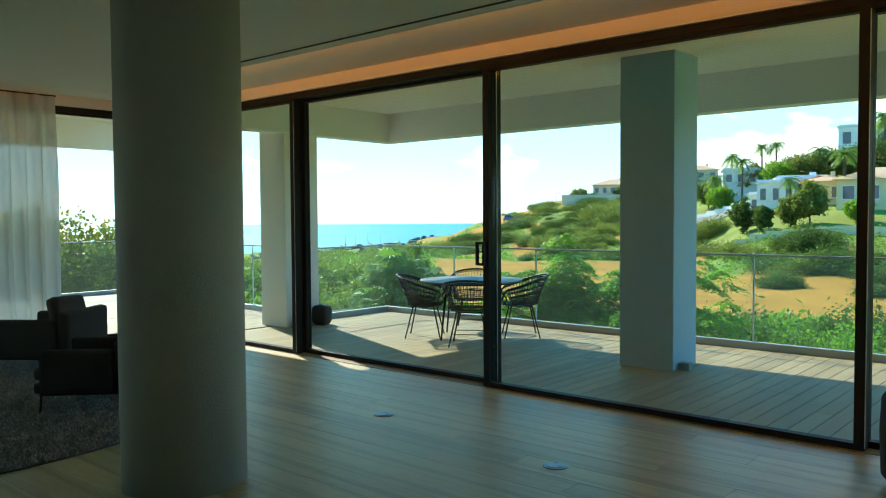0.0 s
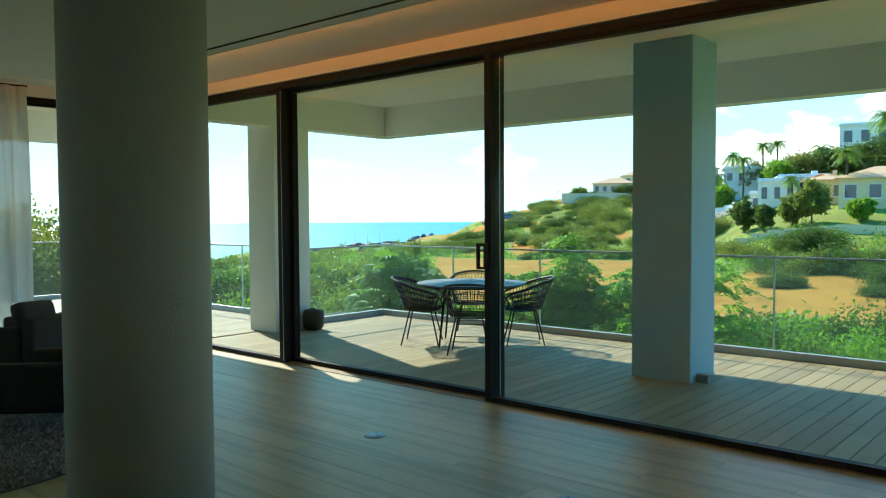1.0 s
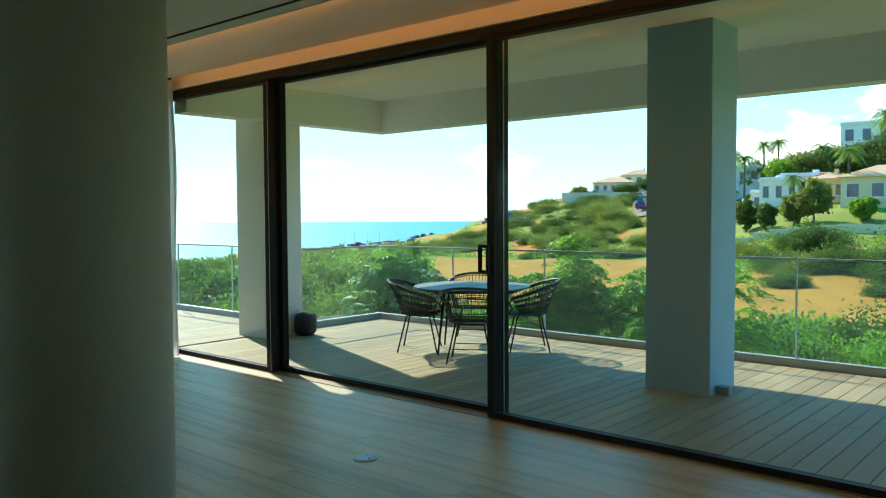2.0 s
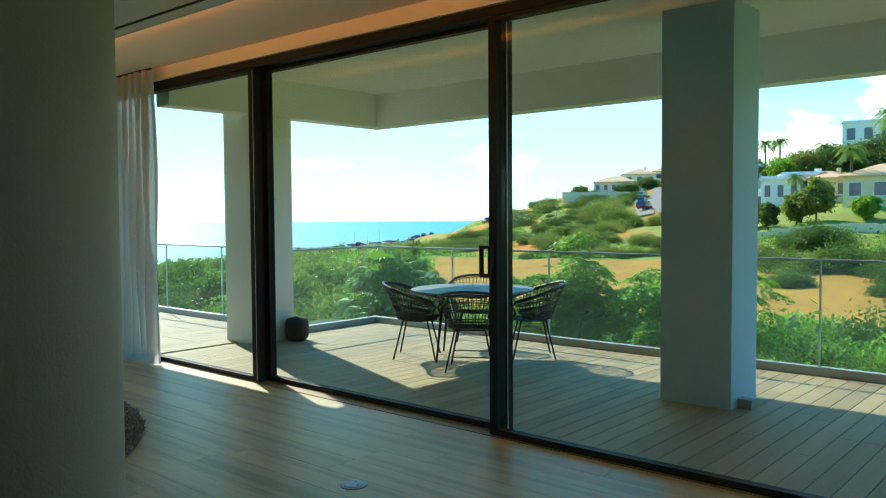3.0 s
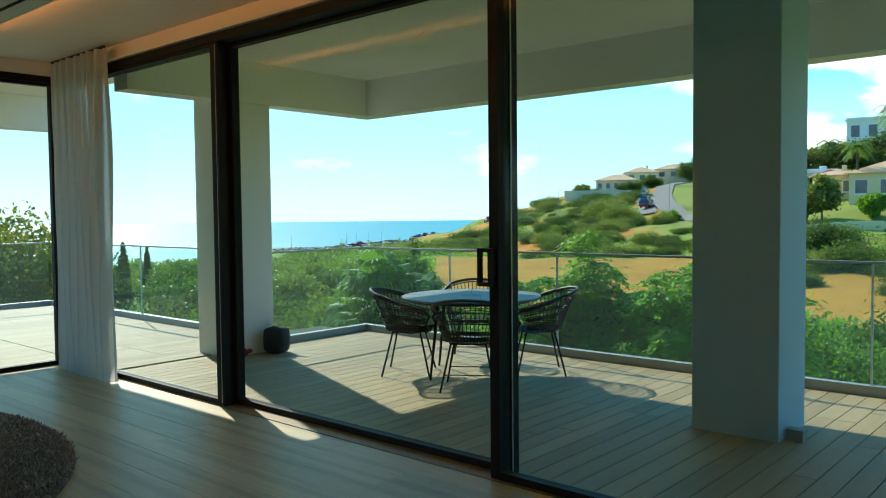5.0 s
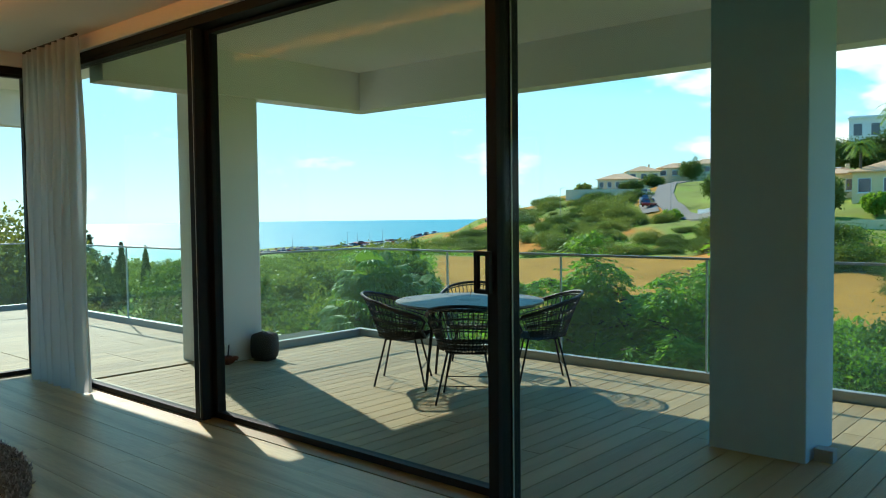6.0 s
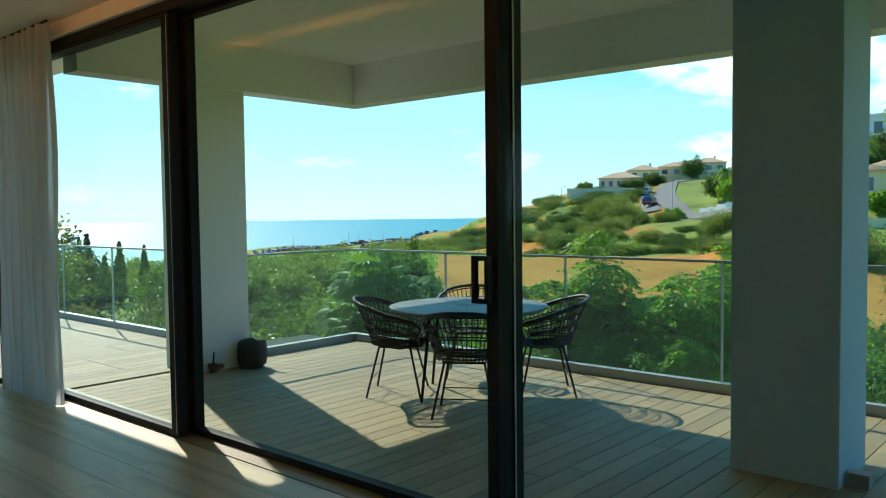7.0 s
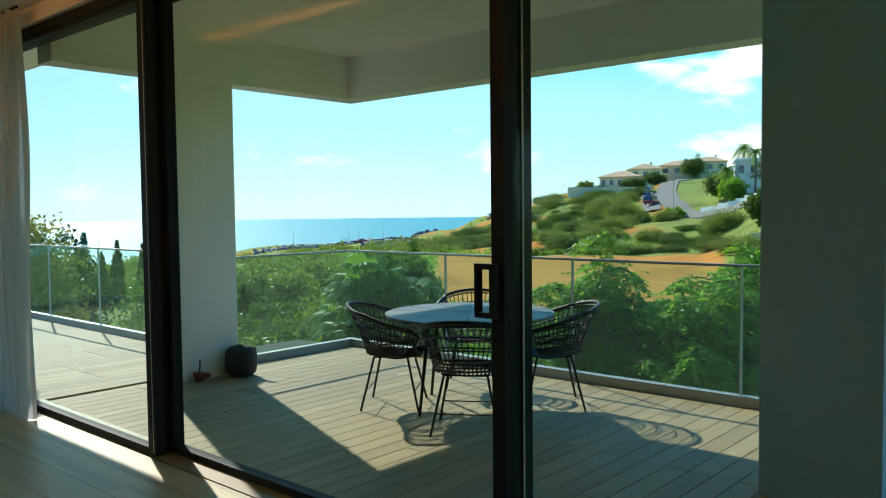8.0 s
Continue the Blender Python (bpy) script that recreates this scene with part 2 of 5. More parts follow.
def lathe(bm, prof, sides=32, x=0, y=0):
    """A body turned about z from (radius, height) pairs, closed at both ends."""
    rings = [[bm.verts.new((x + r * math.cos(2 * math.pi * k / sides), y + r * math.sin(2 * math.pi * k / sides), z)) for k in range(sides)] for r, z in prof]
    for a, b in zip(rings, rings[1:]):
        for k in range(sides):
            bm.faces.new((a[k], a[(k + 1) % sides], b[(k + 1) % sides], b[k]))
    bm.faces.new(rings[0])
    bm.faces.new(rings[-1])
    return bm


def structure(name, bm, material, label, category, smooth=False):
    return tagged(part(name, bm, material, None, "", smooth), label, category, "", "structure")


# ---- plan, in metres ----
YG, XW, XE, YS = 4.71, -9.40, 3.4, -4.0         # glazed front, glazed west side, east and south walls
XR, YR, ZS, ZD = -8.66, 8.29, 2.74, 3.18        # terrace edge west and north, underside of fascia, terrace ceiling
FX, FY = -8.54, 8.24                            # outer face of the fascia
XL, YL = -15.26, 7.00                           # edge of the west terrace
HEAD, CEIL, COVE = 2.885, 2.985, 3.09

# ---- the room's shell ----
bm = a_box(XW - 0.2, XE + 0.2, YS - 0.2, YG + 0.19, -0.30, -0.022)
floor = structure("floor", bm, M["gap"], "oak plank floor of the living room", "floor")
structure("wall_south", a_box(XW - 0.2, XE + 0.2, YS - 0.2, YS, 0, 3.4), M["plaster"], "plain off-white plastered back wall", "wall")
structure("wall_east", a_box(XE, XE + 0.2, YS, YG, 0, 3.4), M["plaster"], "plain off-white plastered side wall", "wall")
bm = a_box(XW + 1.15, XE, YS, 3.50, CEIL, CEIL + 0.02)
box(bm, XW + 1.15, XE, 3.502, 3.517, CEIL - 0.003, CEIL + 0.03)
box(bm, XW + 1.133, XW + 1.148, YS, 3.517, CEIL - 0.003, CEIL + 0.03)
box(bm, XW, XE, YS, YG, COVE, COVE + 0.25)
box(bm, XW, XE, YG - 0.02, YG + 0.20, HEAD + 0.07, COVE)
box(bm, XW - 0.17, XW + 0.02, YS, YG - 0.021, HEAD + 0.07, COVE)
structure("ceiling", bm, M["ceiling"], "pale painted ceiling with a recessed cove along the glazing", "ceiling")
slot = tagged(part("ceiling_slot", a_box(XW + 1.4, XE - 0.3, 3.345, 3.37, CEIL - 0.006, CEIL + 0.004), M["gap"]), "narrow black linear air slot in the ceiling", "air slot")

# warm strip hidden behind the cove's edge
def cove_lamp(name, x0, x1, y0, y1, aim, power):
    d = bpy.data.lights.new(name, "AREA")
    d.shape, d.size, d.size_y = "RECTANGLE", abs(x1 - x0) + abs(y1 - y0), 0.02
    d.energy, d.color = power, (1.0, 0.33, 0.05)
    o = new(name, d)
    c = Vector(((x0 + x1) / 2, (y0 + y1) / 2, CEIL + 0.035))
    o.matrix_world = look(c, c + Vector(aim))


cove_lamp("cove_strip", XW + 1.2, XE - 0.2, 3.47, 3.47, (0, 0.5, 0.87), 9.0)
cove_lamp("cove_strip_west", XW + 1.18, XW + 1.18, YS + 0.3, 3.3, (-0.5, 0, 0.87), 2.5)

# round column in the room
structure("round_column", lathe(bmesh.new(), [(0.357, 0), (0.357, CEIL)], 64, -3.567, 1.552), M["column"], "smooth round grey plastered column", "column", True)


# ---- glazing ----
def sliding_panel(name, axis, a, b, off, z0, z1, left=0.065, right=0.065):
    """A sliding glass panel from a to b along the wall, in the plane off."""
    e = empty(name)
    t = 0.07

    def bar(nm, p, q, y0, y1, zz0, zz1, material=M["frame"], bevel=0.003):
        args = (p, q, y0, y1, zz0, zz1) if axis == "x" else (y0, y1, p, q, zz0, zz1)
        return part(nm, a_box(*args, bevel), material, e)

    bar("stile", a, a + left, off, off + t, z0, z1)
    bar("stile", b - right, b, off, off + t, z0, z1)
    bar("bottom_rail", a + left, b - right, off, off + t, z0, z0 + 0.045)
    bar("top_rail", a + left, b - right, off, off + t, z1 - 0.03, z1)
    g = bar("pane", a + left, b - right, off + 0.031, off + 0.039, z0 + 0.045, z1 - 0.03, M["window"], 0)
    g["label"] = "clear double-glazed pane"
    # pale strip imitates the bright line of light between overlapping stiles
    bar("seal", b - right + 0.066, b - right + 0.071, off - 0.002, off + 0.006, z0 + 0.02, z1 - 0.02, M["seal"], 0)
    g.visible_shadow = False
    return tagged(e, "tall clear glass sliding panel in a slim black frame", "window", "sliding glass panels", "structure")


F, B2 = YG, YG + 0.115
front = [sliding_panel("window_1", "x", XW + 0.05, -6.495, F, 0.004, HEAD, right=0.095), sliding_panel("window_2", "x", -6.59, -3.738, B2, 0.004, HEAD, left=0.12),
         sliding_panel("window_3", "x", -3.806, -0.65, F, 0.004, HEAD), sliding_panel("window_4", "x", -0.715, 1.9, B2, 0.004, HEAD), sliding_panel("window_5", "x", 1.83, XE, F, 0.004, HEAD)]
for k, (a, b) in enumerate(((YS, -1.2), (-1.265, 1.7), (1.635, YG - 0.01))):
    sliding_panel("window_%d" % (6 + k), "y", a, b, XW - 0.19 + 0.115 * (k % 2 == 0), 0.004, HEAD)
structure("window_track", a_box(XW, XE, F - 0.012, F + 0.195, -0.02, 0.003), M["track"], "flush bronze floor track of the sliding glazing", "window track")
structure("window_head", a_box(XW, XE, F - 0.012, F + 0.195, HEAD, HEAD + 0.068, 0.004), M["frame"], "black aluminium head track of the sliding glazing", "window track")
structure("window_track_west", a_box(XW - 0.195, XW + 0.012, YS, F - 0.014, -0.02, 0.003), M["track"], "flush bronze floor track of the side glazing", "window track")
structure("window_head_west", a_box(XW - 0.195, XW + 0.012, YS, F - 0.014, HEAD, HEAD + 0.068, 0.004), M["frame"], "black aluminium head track of the side glazing", "window track")
structure("window_post", a_box(XW - 0.195, XW - 0.001, F - 0.012, F + 0.195, -0.02, HEAD + 0.068, 0.004), M["frame"], "black aluminium corner post", "window post")
structure("trim", a_box(XW + 0.05, XE, F - 0.05, F - 0.021, HEAD + 0.068, HEAD + 0.092, 0.004), M["ceiling"], "pale trim above the head track", "trim")

# interlocks where neighbouring panels overlap
for x0 in (-6.586, -3.800, -0.708, 1.834):
    structure("window_interlock", a_box(x0, x0 + 0.056, F + 0.0702, B2 - 0.0002, 0.004, HEAD - 0.002), M["frame"], "black aluminium interlock between sliding panels", "window frame")

# pull handle of the sliding door, a squared black loop
e = empty("door_handle", -3.83, F - 0.03, 1.11)
bm = bmesh.new()
for q in ((0.0, 0.022, 0, 0.215), (0.075, 0.10, 0, 0.215), (0.022, 0.075, 0, 0.022), (0.022, 0.075, 0.193, 0.215)):
    box(bm, q[0] - 0.03, q[1] - 0.03, -0.012, 0.014, q[2], q[3])
part("grip", bm, M["frame"], e)
part("mount", a_box(0.045, 0.07, 0.014, 0.031, 0.06, 0.15, 0.003), M["frame"], e)
tagged(e, "squared black metal pull handle on the glass door", "door handle")


# ---- curtains ----
def curtain(name, axis, a, b, off, seed):
    rnd = random.Random(seed)
    bm = bmesh.new()
    n, cols = 110, []
    for i in range(n + 1):
        s = a + (b - a) * i / n
        ph = i / n * 15 * math.pi
        col = []
        for k in range(13):
            z = 0.012 + (HEAD + 0.15 - 0.012) * k / 12
            amp = 0.045 + 0.012 * math.sin(k * 0.8 + i * 0.13)
            w = off + amp * math.sin(ph + 0.25 * math.sin(k * 0.5)) + 0.012 * math.sin(i * 0.41 + k * 0.3)
            s2 = s + 0.012 * math.sin(ph * 2 + k * 0.35)
            col.append(bm.verts.new((s2, w, z) if axis == "x" else (w, s2, z)))
        cols.append(col)
    for p, q in zip(cols, cols[1:]):
        for k in range(12):
            bm.faces.new((p[k], q[k], q[k + 1], p[k + 1]))
    e = empty(name)
    part("drape", bm, M["sheer"], e, "", True)
    r = tube(bmesh.new(), [(a, off, HEAD + 0.16), (b, off, HEAD + 0.16)] if axis == "x" else [(off, a, HEAD + 0.16), (off, b, HEAD + 0.16)], 0.012)
    part("curtain_track", r, M["frame"], e)
    return tagged(e, "gathered sheer white floor-length curtain beside the glazing", "curtain", "sheer curtains")


ms = mat("sheer_linen", (0.58, 0.59, 0.59), 0.9, vary=0.1, scale=30, fine=400, bump=0.2)
nn, ll = ms.node_tree.nodes, ms.node_tree.links
tl = nn.new("ShaderNodeBsdfTranslucent")
tl.inputs["Color"].default_value = (0.7, 0.7, 0.68, 1)
tp = nn.new("ShaderNodeBsdfTransparent")
m1, m2 = nn.new("ShaderNodeMixShader"), nn.new("ShaderNodeMixShader")
m1.inputs[0].default_value, m2.inputs[0].default_value = 0.45, 0.10
ll.new(nn["Principled BSDF"].outputs[0], m1.inputs[1])
ll.new(tl.outputs[0], m1.inputs[2])
ll.new(m1.outputs[0], m2.inputs[1])
ll.new(tp.outputs[0], m2.inputs[2])
ll.new(m2.outputs[0], nn["Material Output"].inputs["Surface"])
M["sheer"] = ms
curtain("curtain", "x", -9.13, -8.02, 4.55, 1)
curtain("curtain", "y", 1.9, 3.25, XW + 0.15, 2)

# ---- terrace ----
bm = a_box(XW - 0.2, XE + 3, YG + 0.196, YR, -0.30, -0.026)
box(bm, XL, XW - 0.196, YS - 3, YL, -0.30, -0.026)
box(bm, XW - 0.196, XR, YG + 0.20, YL, -0.31, -0.027)
deck = structure("terrace_deck", bm, M["gap"], "weathered timber plank deck of the terrace", "deck")
structure("house_base", a_box(XL + 0.2, XE + 3, YS - 3, YL - 0.1, -4.6, -0.31), M["render"], "pale rendered storey below the terrace", "wall")
structure("house_base_north", a_box(XR + 0.2, XE + 3, YL - 0.1, YR - 0.2, -4.6, -0.31), M["render"], "pale rendered storey below the terrace", "wall")
# roof slab and fascia, with a step back over the west terrace
bm = a_box(FX + 0.102, XE + 3, YG + 0.18, FY, ZD, ZD + 0.3)
box(bm, FX, XE + 3, FY - 0.26, FY, ZS, ZD + 0.32)
box(bm, FX, FX + 0.26, YG + 0.18, FY - 0.261, ZS, ZD + 0.32)
structure("terrace_roof", bm, M["render"], "pale rendered terrace roof with a deep fascia", "roof")
# side terrace roof; its unseen north end is added to cut sunlight indoors
XF = -12.60
bm = bmesh.new()


def prism(bm, ring, z0, z1):
    lo, hi = [bm.verts.new((x, y, z0)) for x, y in ring], [bm.verts.new((x, y, z1)) for x, y in ring]
    bm.faces.new(lo[::-1])
    bm.faces.new(hi)
    for k in range(len(ring)):
        bm.faces.new((lo[k], lo[(k + 1) % len(ring)], hi[(k + 1) % len(ring)], hi[k]))
    return bm


prism(bm, [(XF + 0.251, YS - 3), (XW - 0.2, YS - 3), (XW - 0.2, YG + 0.18), (FX - 0.002, YG + 0.18), (FX - 0.002, 5.92), (XF + 0.251, 5.92)], ZD, ZD + 0.3)
box(bm, XF, XF + 0.25, YS - 3, 6.20, ZS - 0.02, ZD + 0.32)
structure("side_terrace_roof", bm, M["render"], "pale rendered roof over the side terrace", "roof")
structure("house_wall_above", a_box(XW - 0.17, XE, YG - 0.0, YG + 0.175, COVE + 0.001, ZD + 0.3), M["render"], "pale rendered wall above the glazing", "wall")
structure("column_north", a_box(-3.38, -2.785, 6.46, 7.006, -0.02, ZD + 0.01, 0.012), M["reflect_tint"], "square rendered terrace column, glass reflection painted in as blue-grey", "column")
structure("column_west", a_box(-8.93, -8.35, 5.98, 6.575, -0.02, ZD + 0.01, 0.012), M["render"], "square white rendered terrace column at the corner", "column")


def glass_rail(name, axis, a, b, off, n, z=1.10):
    e = empty(name)

    def bx(p, q, y0, y1, z0, z1, bevel=0.0):
        return a_box(p, q, y0, y1, z0, z1, bevel) if axis == "x" else a_box(y0, y1, p, q, z0, z1, bevel)

    part("base_channel", bx(a, b, off - 0.04, off + 0.04, -0.02, 0.085, 0.006), M["rail"], e)
    part("top_rail", bx(a, b, off - 0.018, off + 0.018, z - 0.022, z, 0.005), M["rail"], e)
    w = (b - a) / n
    for i in range(n):
        g = part("pane", bx(a + i * w + 0.008, a + (i + 1) * w - 0.008, off - 0.008, off + 0.008, 0.08, z - 0.02), M["railglass"], e, "clear green-edged glass pane")
        g.visible_shadow = False
        if i:
            part("joint", bx(a + i * w - 0.008, a + i * w + 0.008, off - 0.010, off + 0.010, 0.086, z - 0.023), M["seal"], e)
    return tagged(e, "frameless glass balustrade with a slim grey top rail", "balustrade", "terrace balustrades", "structure")


glass_rail("balustrade", "x", XR - 0.055, XR - 0.055 + 10 * 1.515, YR, 10)
glass_rail("balustrade", "y", 6.60, YR - 0.05, XR, 1)
glass_rail("balustrade", "x", XL, XL + 1.42 * 4.4, YL, 4)
glass_rail("balustrade", "y", YS - 2.9, YL - 0.05, XL, 8)

# ---- terrace furniture ----
TX, TY = -5.80, 6.98


def wicker_chair():
    e = empty("wicker_chair")
    rim_h = lambda a: 0.60 + 0.205 * max(0.0, math.cos(a * 0.62)) ** 1.5
    reach = 2.15

    def shell(a, s):
        """A point of the bowl: a is the way round from the back, s the height from seat to rim."""
        r = 0.215 + 0.075 * s + (0.045 * s * s if abs(a) < 1 else 0.02 * s * s)
        z = 0.425 + (rim_h(a) - 0.425) * s
        return Vector((math.sin(a) * r * 1.08, -math.cos(a) * r - 0.03 * s * math.cos(a), z))

    bm = bmesh.new()
    for i in range(35):
        a = -reach + 2 * reach * i / 34
        tube(bm, [shell(a, k / 6) for k in range(7)], 0.0045, 5)
    part("upright_canes", bm, M["wicker"], e)
    bm = bmesh.new()
    for s in (0.06, 0.13, 0.20, 0.27, 0.46, 0.52, 0.72, 0.93):
        tube(bm, [shell(-reach + 2 * reach * k / 22, s) for k in range(23)], 0.0065, 5)
    part("woven_bands", bm, M["wicker"], e)
    rim = [shell(-reach + 2 * reach * k / 30, 1.0) for k in range(31)]
    front = [Vector((0.235 * (1 - 2 * k / 8), 0.235 + 0.02 * math.sin(k / 8 * math.pi), 0.435)) for k in range(9)]
    bm = bmesh.new()
    tube(bm, rim, 0.014, 7)
    for sgn, p in ((1, rim[-1]), (-1, rim[0])):
        tube(bm, [p, (sgn * 0.262, p.y + 0.05, p.z - 0.05), (sgn * 0.25, 0.2, 0.50), (sgn * 0.235, 0.235, 0.435)], 0.013, 7)
    tube(bm, front, 0.010, 7)
    part("rim", bm, M["wicker"], e)
    bm = bmesh.new()
    for i in range(17):
        x = -0.215 + 0.43 * i / 16
        y0 = -math.sqrt(max(0.0, 0.215 ** 2 - (x / 1.08) ** 2))
        tube(bm, [(x, y0, 0.425), (x, 0.05, 0.405), (x * 1.04, 0.24, 0.435)], 0.0055, 5)
    for y in (-0.12, 0.0, 0.12, 0.2):
        w = 0.215 if y > -0.05 else 0.17
        tube(bm, [(-w, y, 0.412), (0, y, 0.402), (w, y, 0.412)], 0.006, 5)
    part("seat", bm, M["wicker"], e)
    for sx in (-1, 1):
        for sy in (-1, 1):
            part("leg", tube(bmesh.new(), [(sx * 0.15, sy * 0.13, 0.41), (sx * 0.235, sy * 0.225, 0.0)], 0.009, 8), M["rod"], e)
    bm = bmesh.new()
    tube(bm, [(-0.15, 0.13, 0.405), (0.15, 0.13, 0.405), (0.15, -0.13, 0.405), (-0.15, -0.13, 0.405)], 0.006, 6, True)
    part("seat_ring", bm, M["rod"], e)
    for y in (-0.19, 0.19):
        part("stretcher", tube(bmesh.new(), [(-0.205, y, 0.15), (0.205, y, 0.15)], 0.005, 6), M["rod"], e)
    return tagged(e, "black woven wicker tub chair on thin steel legs", "chair", "chairs round the terrace table")


def place(ob, x, y, z=0, rz=0):
    ob.matrix_basis = pose(x, y, z, 0, 0, rz)
    return ob


chair = wicker_chair()
# the chair faces local +y
place(chair, TX + 0.41, TY - 0.52, 0, 33)
copy_thing(chair, pose(TX - 0.50, TY - 0.34, 0, 0, 0, -55))
copy_thing(chair, pose(TX + 0.47, TY + 0.44, 0, 0, 0, 131))
copy_thing(chair, pose(TX - 0.46, TY + 0.62, 0, 0, 0, 216))

table = empty("round_table", TX, TY)
bm = bmesh.new()
RT, NSEG = 0.66, 14
for i in range(NSEG):
    a0, a1 = (i + 0.015) * 2 * math.pi / NSEG, (i + 0.985) * 2 * math.pi / NSEG
    ring = [(0.10 * math.cos(a0), 0.10 * math.sin(a0))]
    ring += [(RT * math.cos(a0 + (a1 - a0) * k / 3), RT * math.sin(a0 + (a1 - a0) * k / 3)) for k in range(4)]
    ring += [(0.10 * math.cos(a1), 0.10 * math.sin(a1))]
    lo, hi = [bm.verts.new((x, y, 0.725)) for x, y in ring], [bm.verts.new((x, y, 0.742)) for x, y in ring]
    bm.faces.new(hi)
    bm.faces.new(lo[::-1])
    for k in range(len(ring)):
        bm.faces.new((lo[k], lo[(k + 1) % 6], hi[(k + 1) % 6], hi[k]))
part("tabletop", bm, M["top"], table, "grey slatted wedges set in a ring")
part("hub", lathe(bmesh.new(), [(0.096, 0.722), (0.096, 0.738), (0.09, 0.741)], 32), M["rod"], table)
bm = bmesh.new()
tube(bm, [(0.60 * math.cos(k * math.pi / 24), 0.60 * math.sin(k * math.pi / 24), 0.716) for k in range(48)], 0.012, 6, True)
tube(bm, [(-0.58, 0, 0.713), (0.58, 0, 0.713)], 0.010, 6)
tube(bm, [(0, -0.58, 0.713), (0, 0.58, 0.713)], 0.010, 6)
part("under_frame", bm, M["rod"], table)
for k in range(4):
    a = radians(-100 + 90 * k)
    part("leg", tube(bmesh.new(), [(0.40 * math.cos(a), 0.40 * math.sin(a), 0.715), (0.50 * math.cos(a), 0.50 * math.sin(a), 0)], 0.017, 10, False, 0.011), M["rod"], table)
tagged(table, "round outdoor dining table with a grey slatted top", "table")

# small things on the terrace
e = empty("garden_stool", -8.20, 6.50, 0, 20)
part("body", a_box(-0.13, 0.13, -0.12, 0.12, 0.0, 0.295, 0.09), M["stone"], e, "", True)
part("foot", a_box(-0.09, 0.09, -0.08, 0.08, -0.002, 0.008), M["rod"], e)
tagged(e, "dark rounded garden stool standing beside the corner column", "stool")
e = empty("clay_pot", -8.28, 6.10)
part("pot", lathe(bmesh.new(), [(0.028, 0), (0.045, 0.05), (0.05, 0.085), (0.042, 0.085), (0.034, 0.02)], 16), M["clay"], e, "", True)
part("stick", tube(bmesh.new(), [(0, 0, 0.03), (0.012, 0.01, 0.2)], 0.008, 6), M["rod"], e)
part("lump", tube(bmesh.new(), [(0.05, 0.0, 0.03), (0.09, 0.03, 0.075), (0.11, 0.05, 0.06)], 0.025, 7), M["clay"], e)
tagged(e, "small reddish clay pot with a dark stick", "pot")
e = empty("cable_box", -2.715, 6.60)
part("case", a_box(-0.055, 0.055, -0.045, 0.045, 0, 0.075, 0.006), M["box"], e)
part("lid", a_box(-0.057, 0.057, -0.047, 0.047, 0.058, 0.079, 0.004), M["box"], e)
tagged(e, "small grey plastic box at the foot of the terrace column", "box")

# ---- living room things ----
for x, y in ((-3.77, 3.40), (-2.03, 3.18)):
    e = empty("floor_socket", x, y)
    part("plate", lathe(bmesh.new(), [(0.078, 0), (0.078, 0.003), (0.072, 0.006)], 32), M["steel"], e, "", False)
    part("lid", lathe(bmesh.new(), [(0.058, 0.006), (0.058, 0.008), (0.054, 0.009)], 32), M["steel"], e)
    part("latch", lathe(bmesh.new(), [(0.008, 0.009), (0.008, 0.011)], 10, 0.035, 0.0), M["rod"], e)
    part("latch", lathe(bmesh.new(), [(0.006, 0.009), (0.006, 0.011)], 10, -0.02, 0.035), M["rod"], e)
    tagged(e, "round brushed-steel floor socket set in the planks", "floor socket", "floor sockets")


def rug():
    """A round shaggy rug: a thick disc under a pile of bent tufts."""
    e = empty("round_rug", -7.01, 1.03)
    part("backing", lathe(bmesh.new(), [(2.49, 0.0), (2.50, 0.012), (2.47, 0.018)], 72), M["rugbase"], e)
    rs = np.random.RandomState(7)
    n = 75000
    r = 2.50 * np.sqrt(rs.rand(n))
    a = rs.rand(n) * 2 * np.pi
    c = np.stack([r * np.cos(a), r * np.sin(a), np.full(n, 0.014)], 1)
    th = rs.rand(n) * 2 * np.pi
    side = np.stack([np.cos(th), np.sin(th), np.zeros(n)], 1) * (0.006 + 0.006 * rs.rand(n))[:, None]
    lean = np.stack([rs.randn(n) * 0.012, rs.randn(n) * 0.012, 0.014 + 0.014 * rs.rand(n)], 1)
    v = np.stack([c - side, c + side, c + lean], 1).reshape(-1, 3)
    me = bpy.data.meshes.new("shag_layer")
    me.from_pydata(v.tolist(), [], np.arange(3 * n).reshape(-1, 3).tolist())
    me.materials.append(M["pile"])
    o = new("shag_layer", me)
    o.parent = e
    tagged(o, "", "", "", "stuff")
    return tagged(e, "round shaggy grey rug with mottled dark patches", "rug")


M["rugbase"] = mat("rug_back", (0.15, 0.14, 0.13), 0.95, vary=0.5, scale=5, fine=40)
M["pile"] = mat("rug_pile", (0.36, 0.35, 0.33), 0.95, vary=0.8, scale=7, fine=22, island=0.5)
rug()


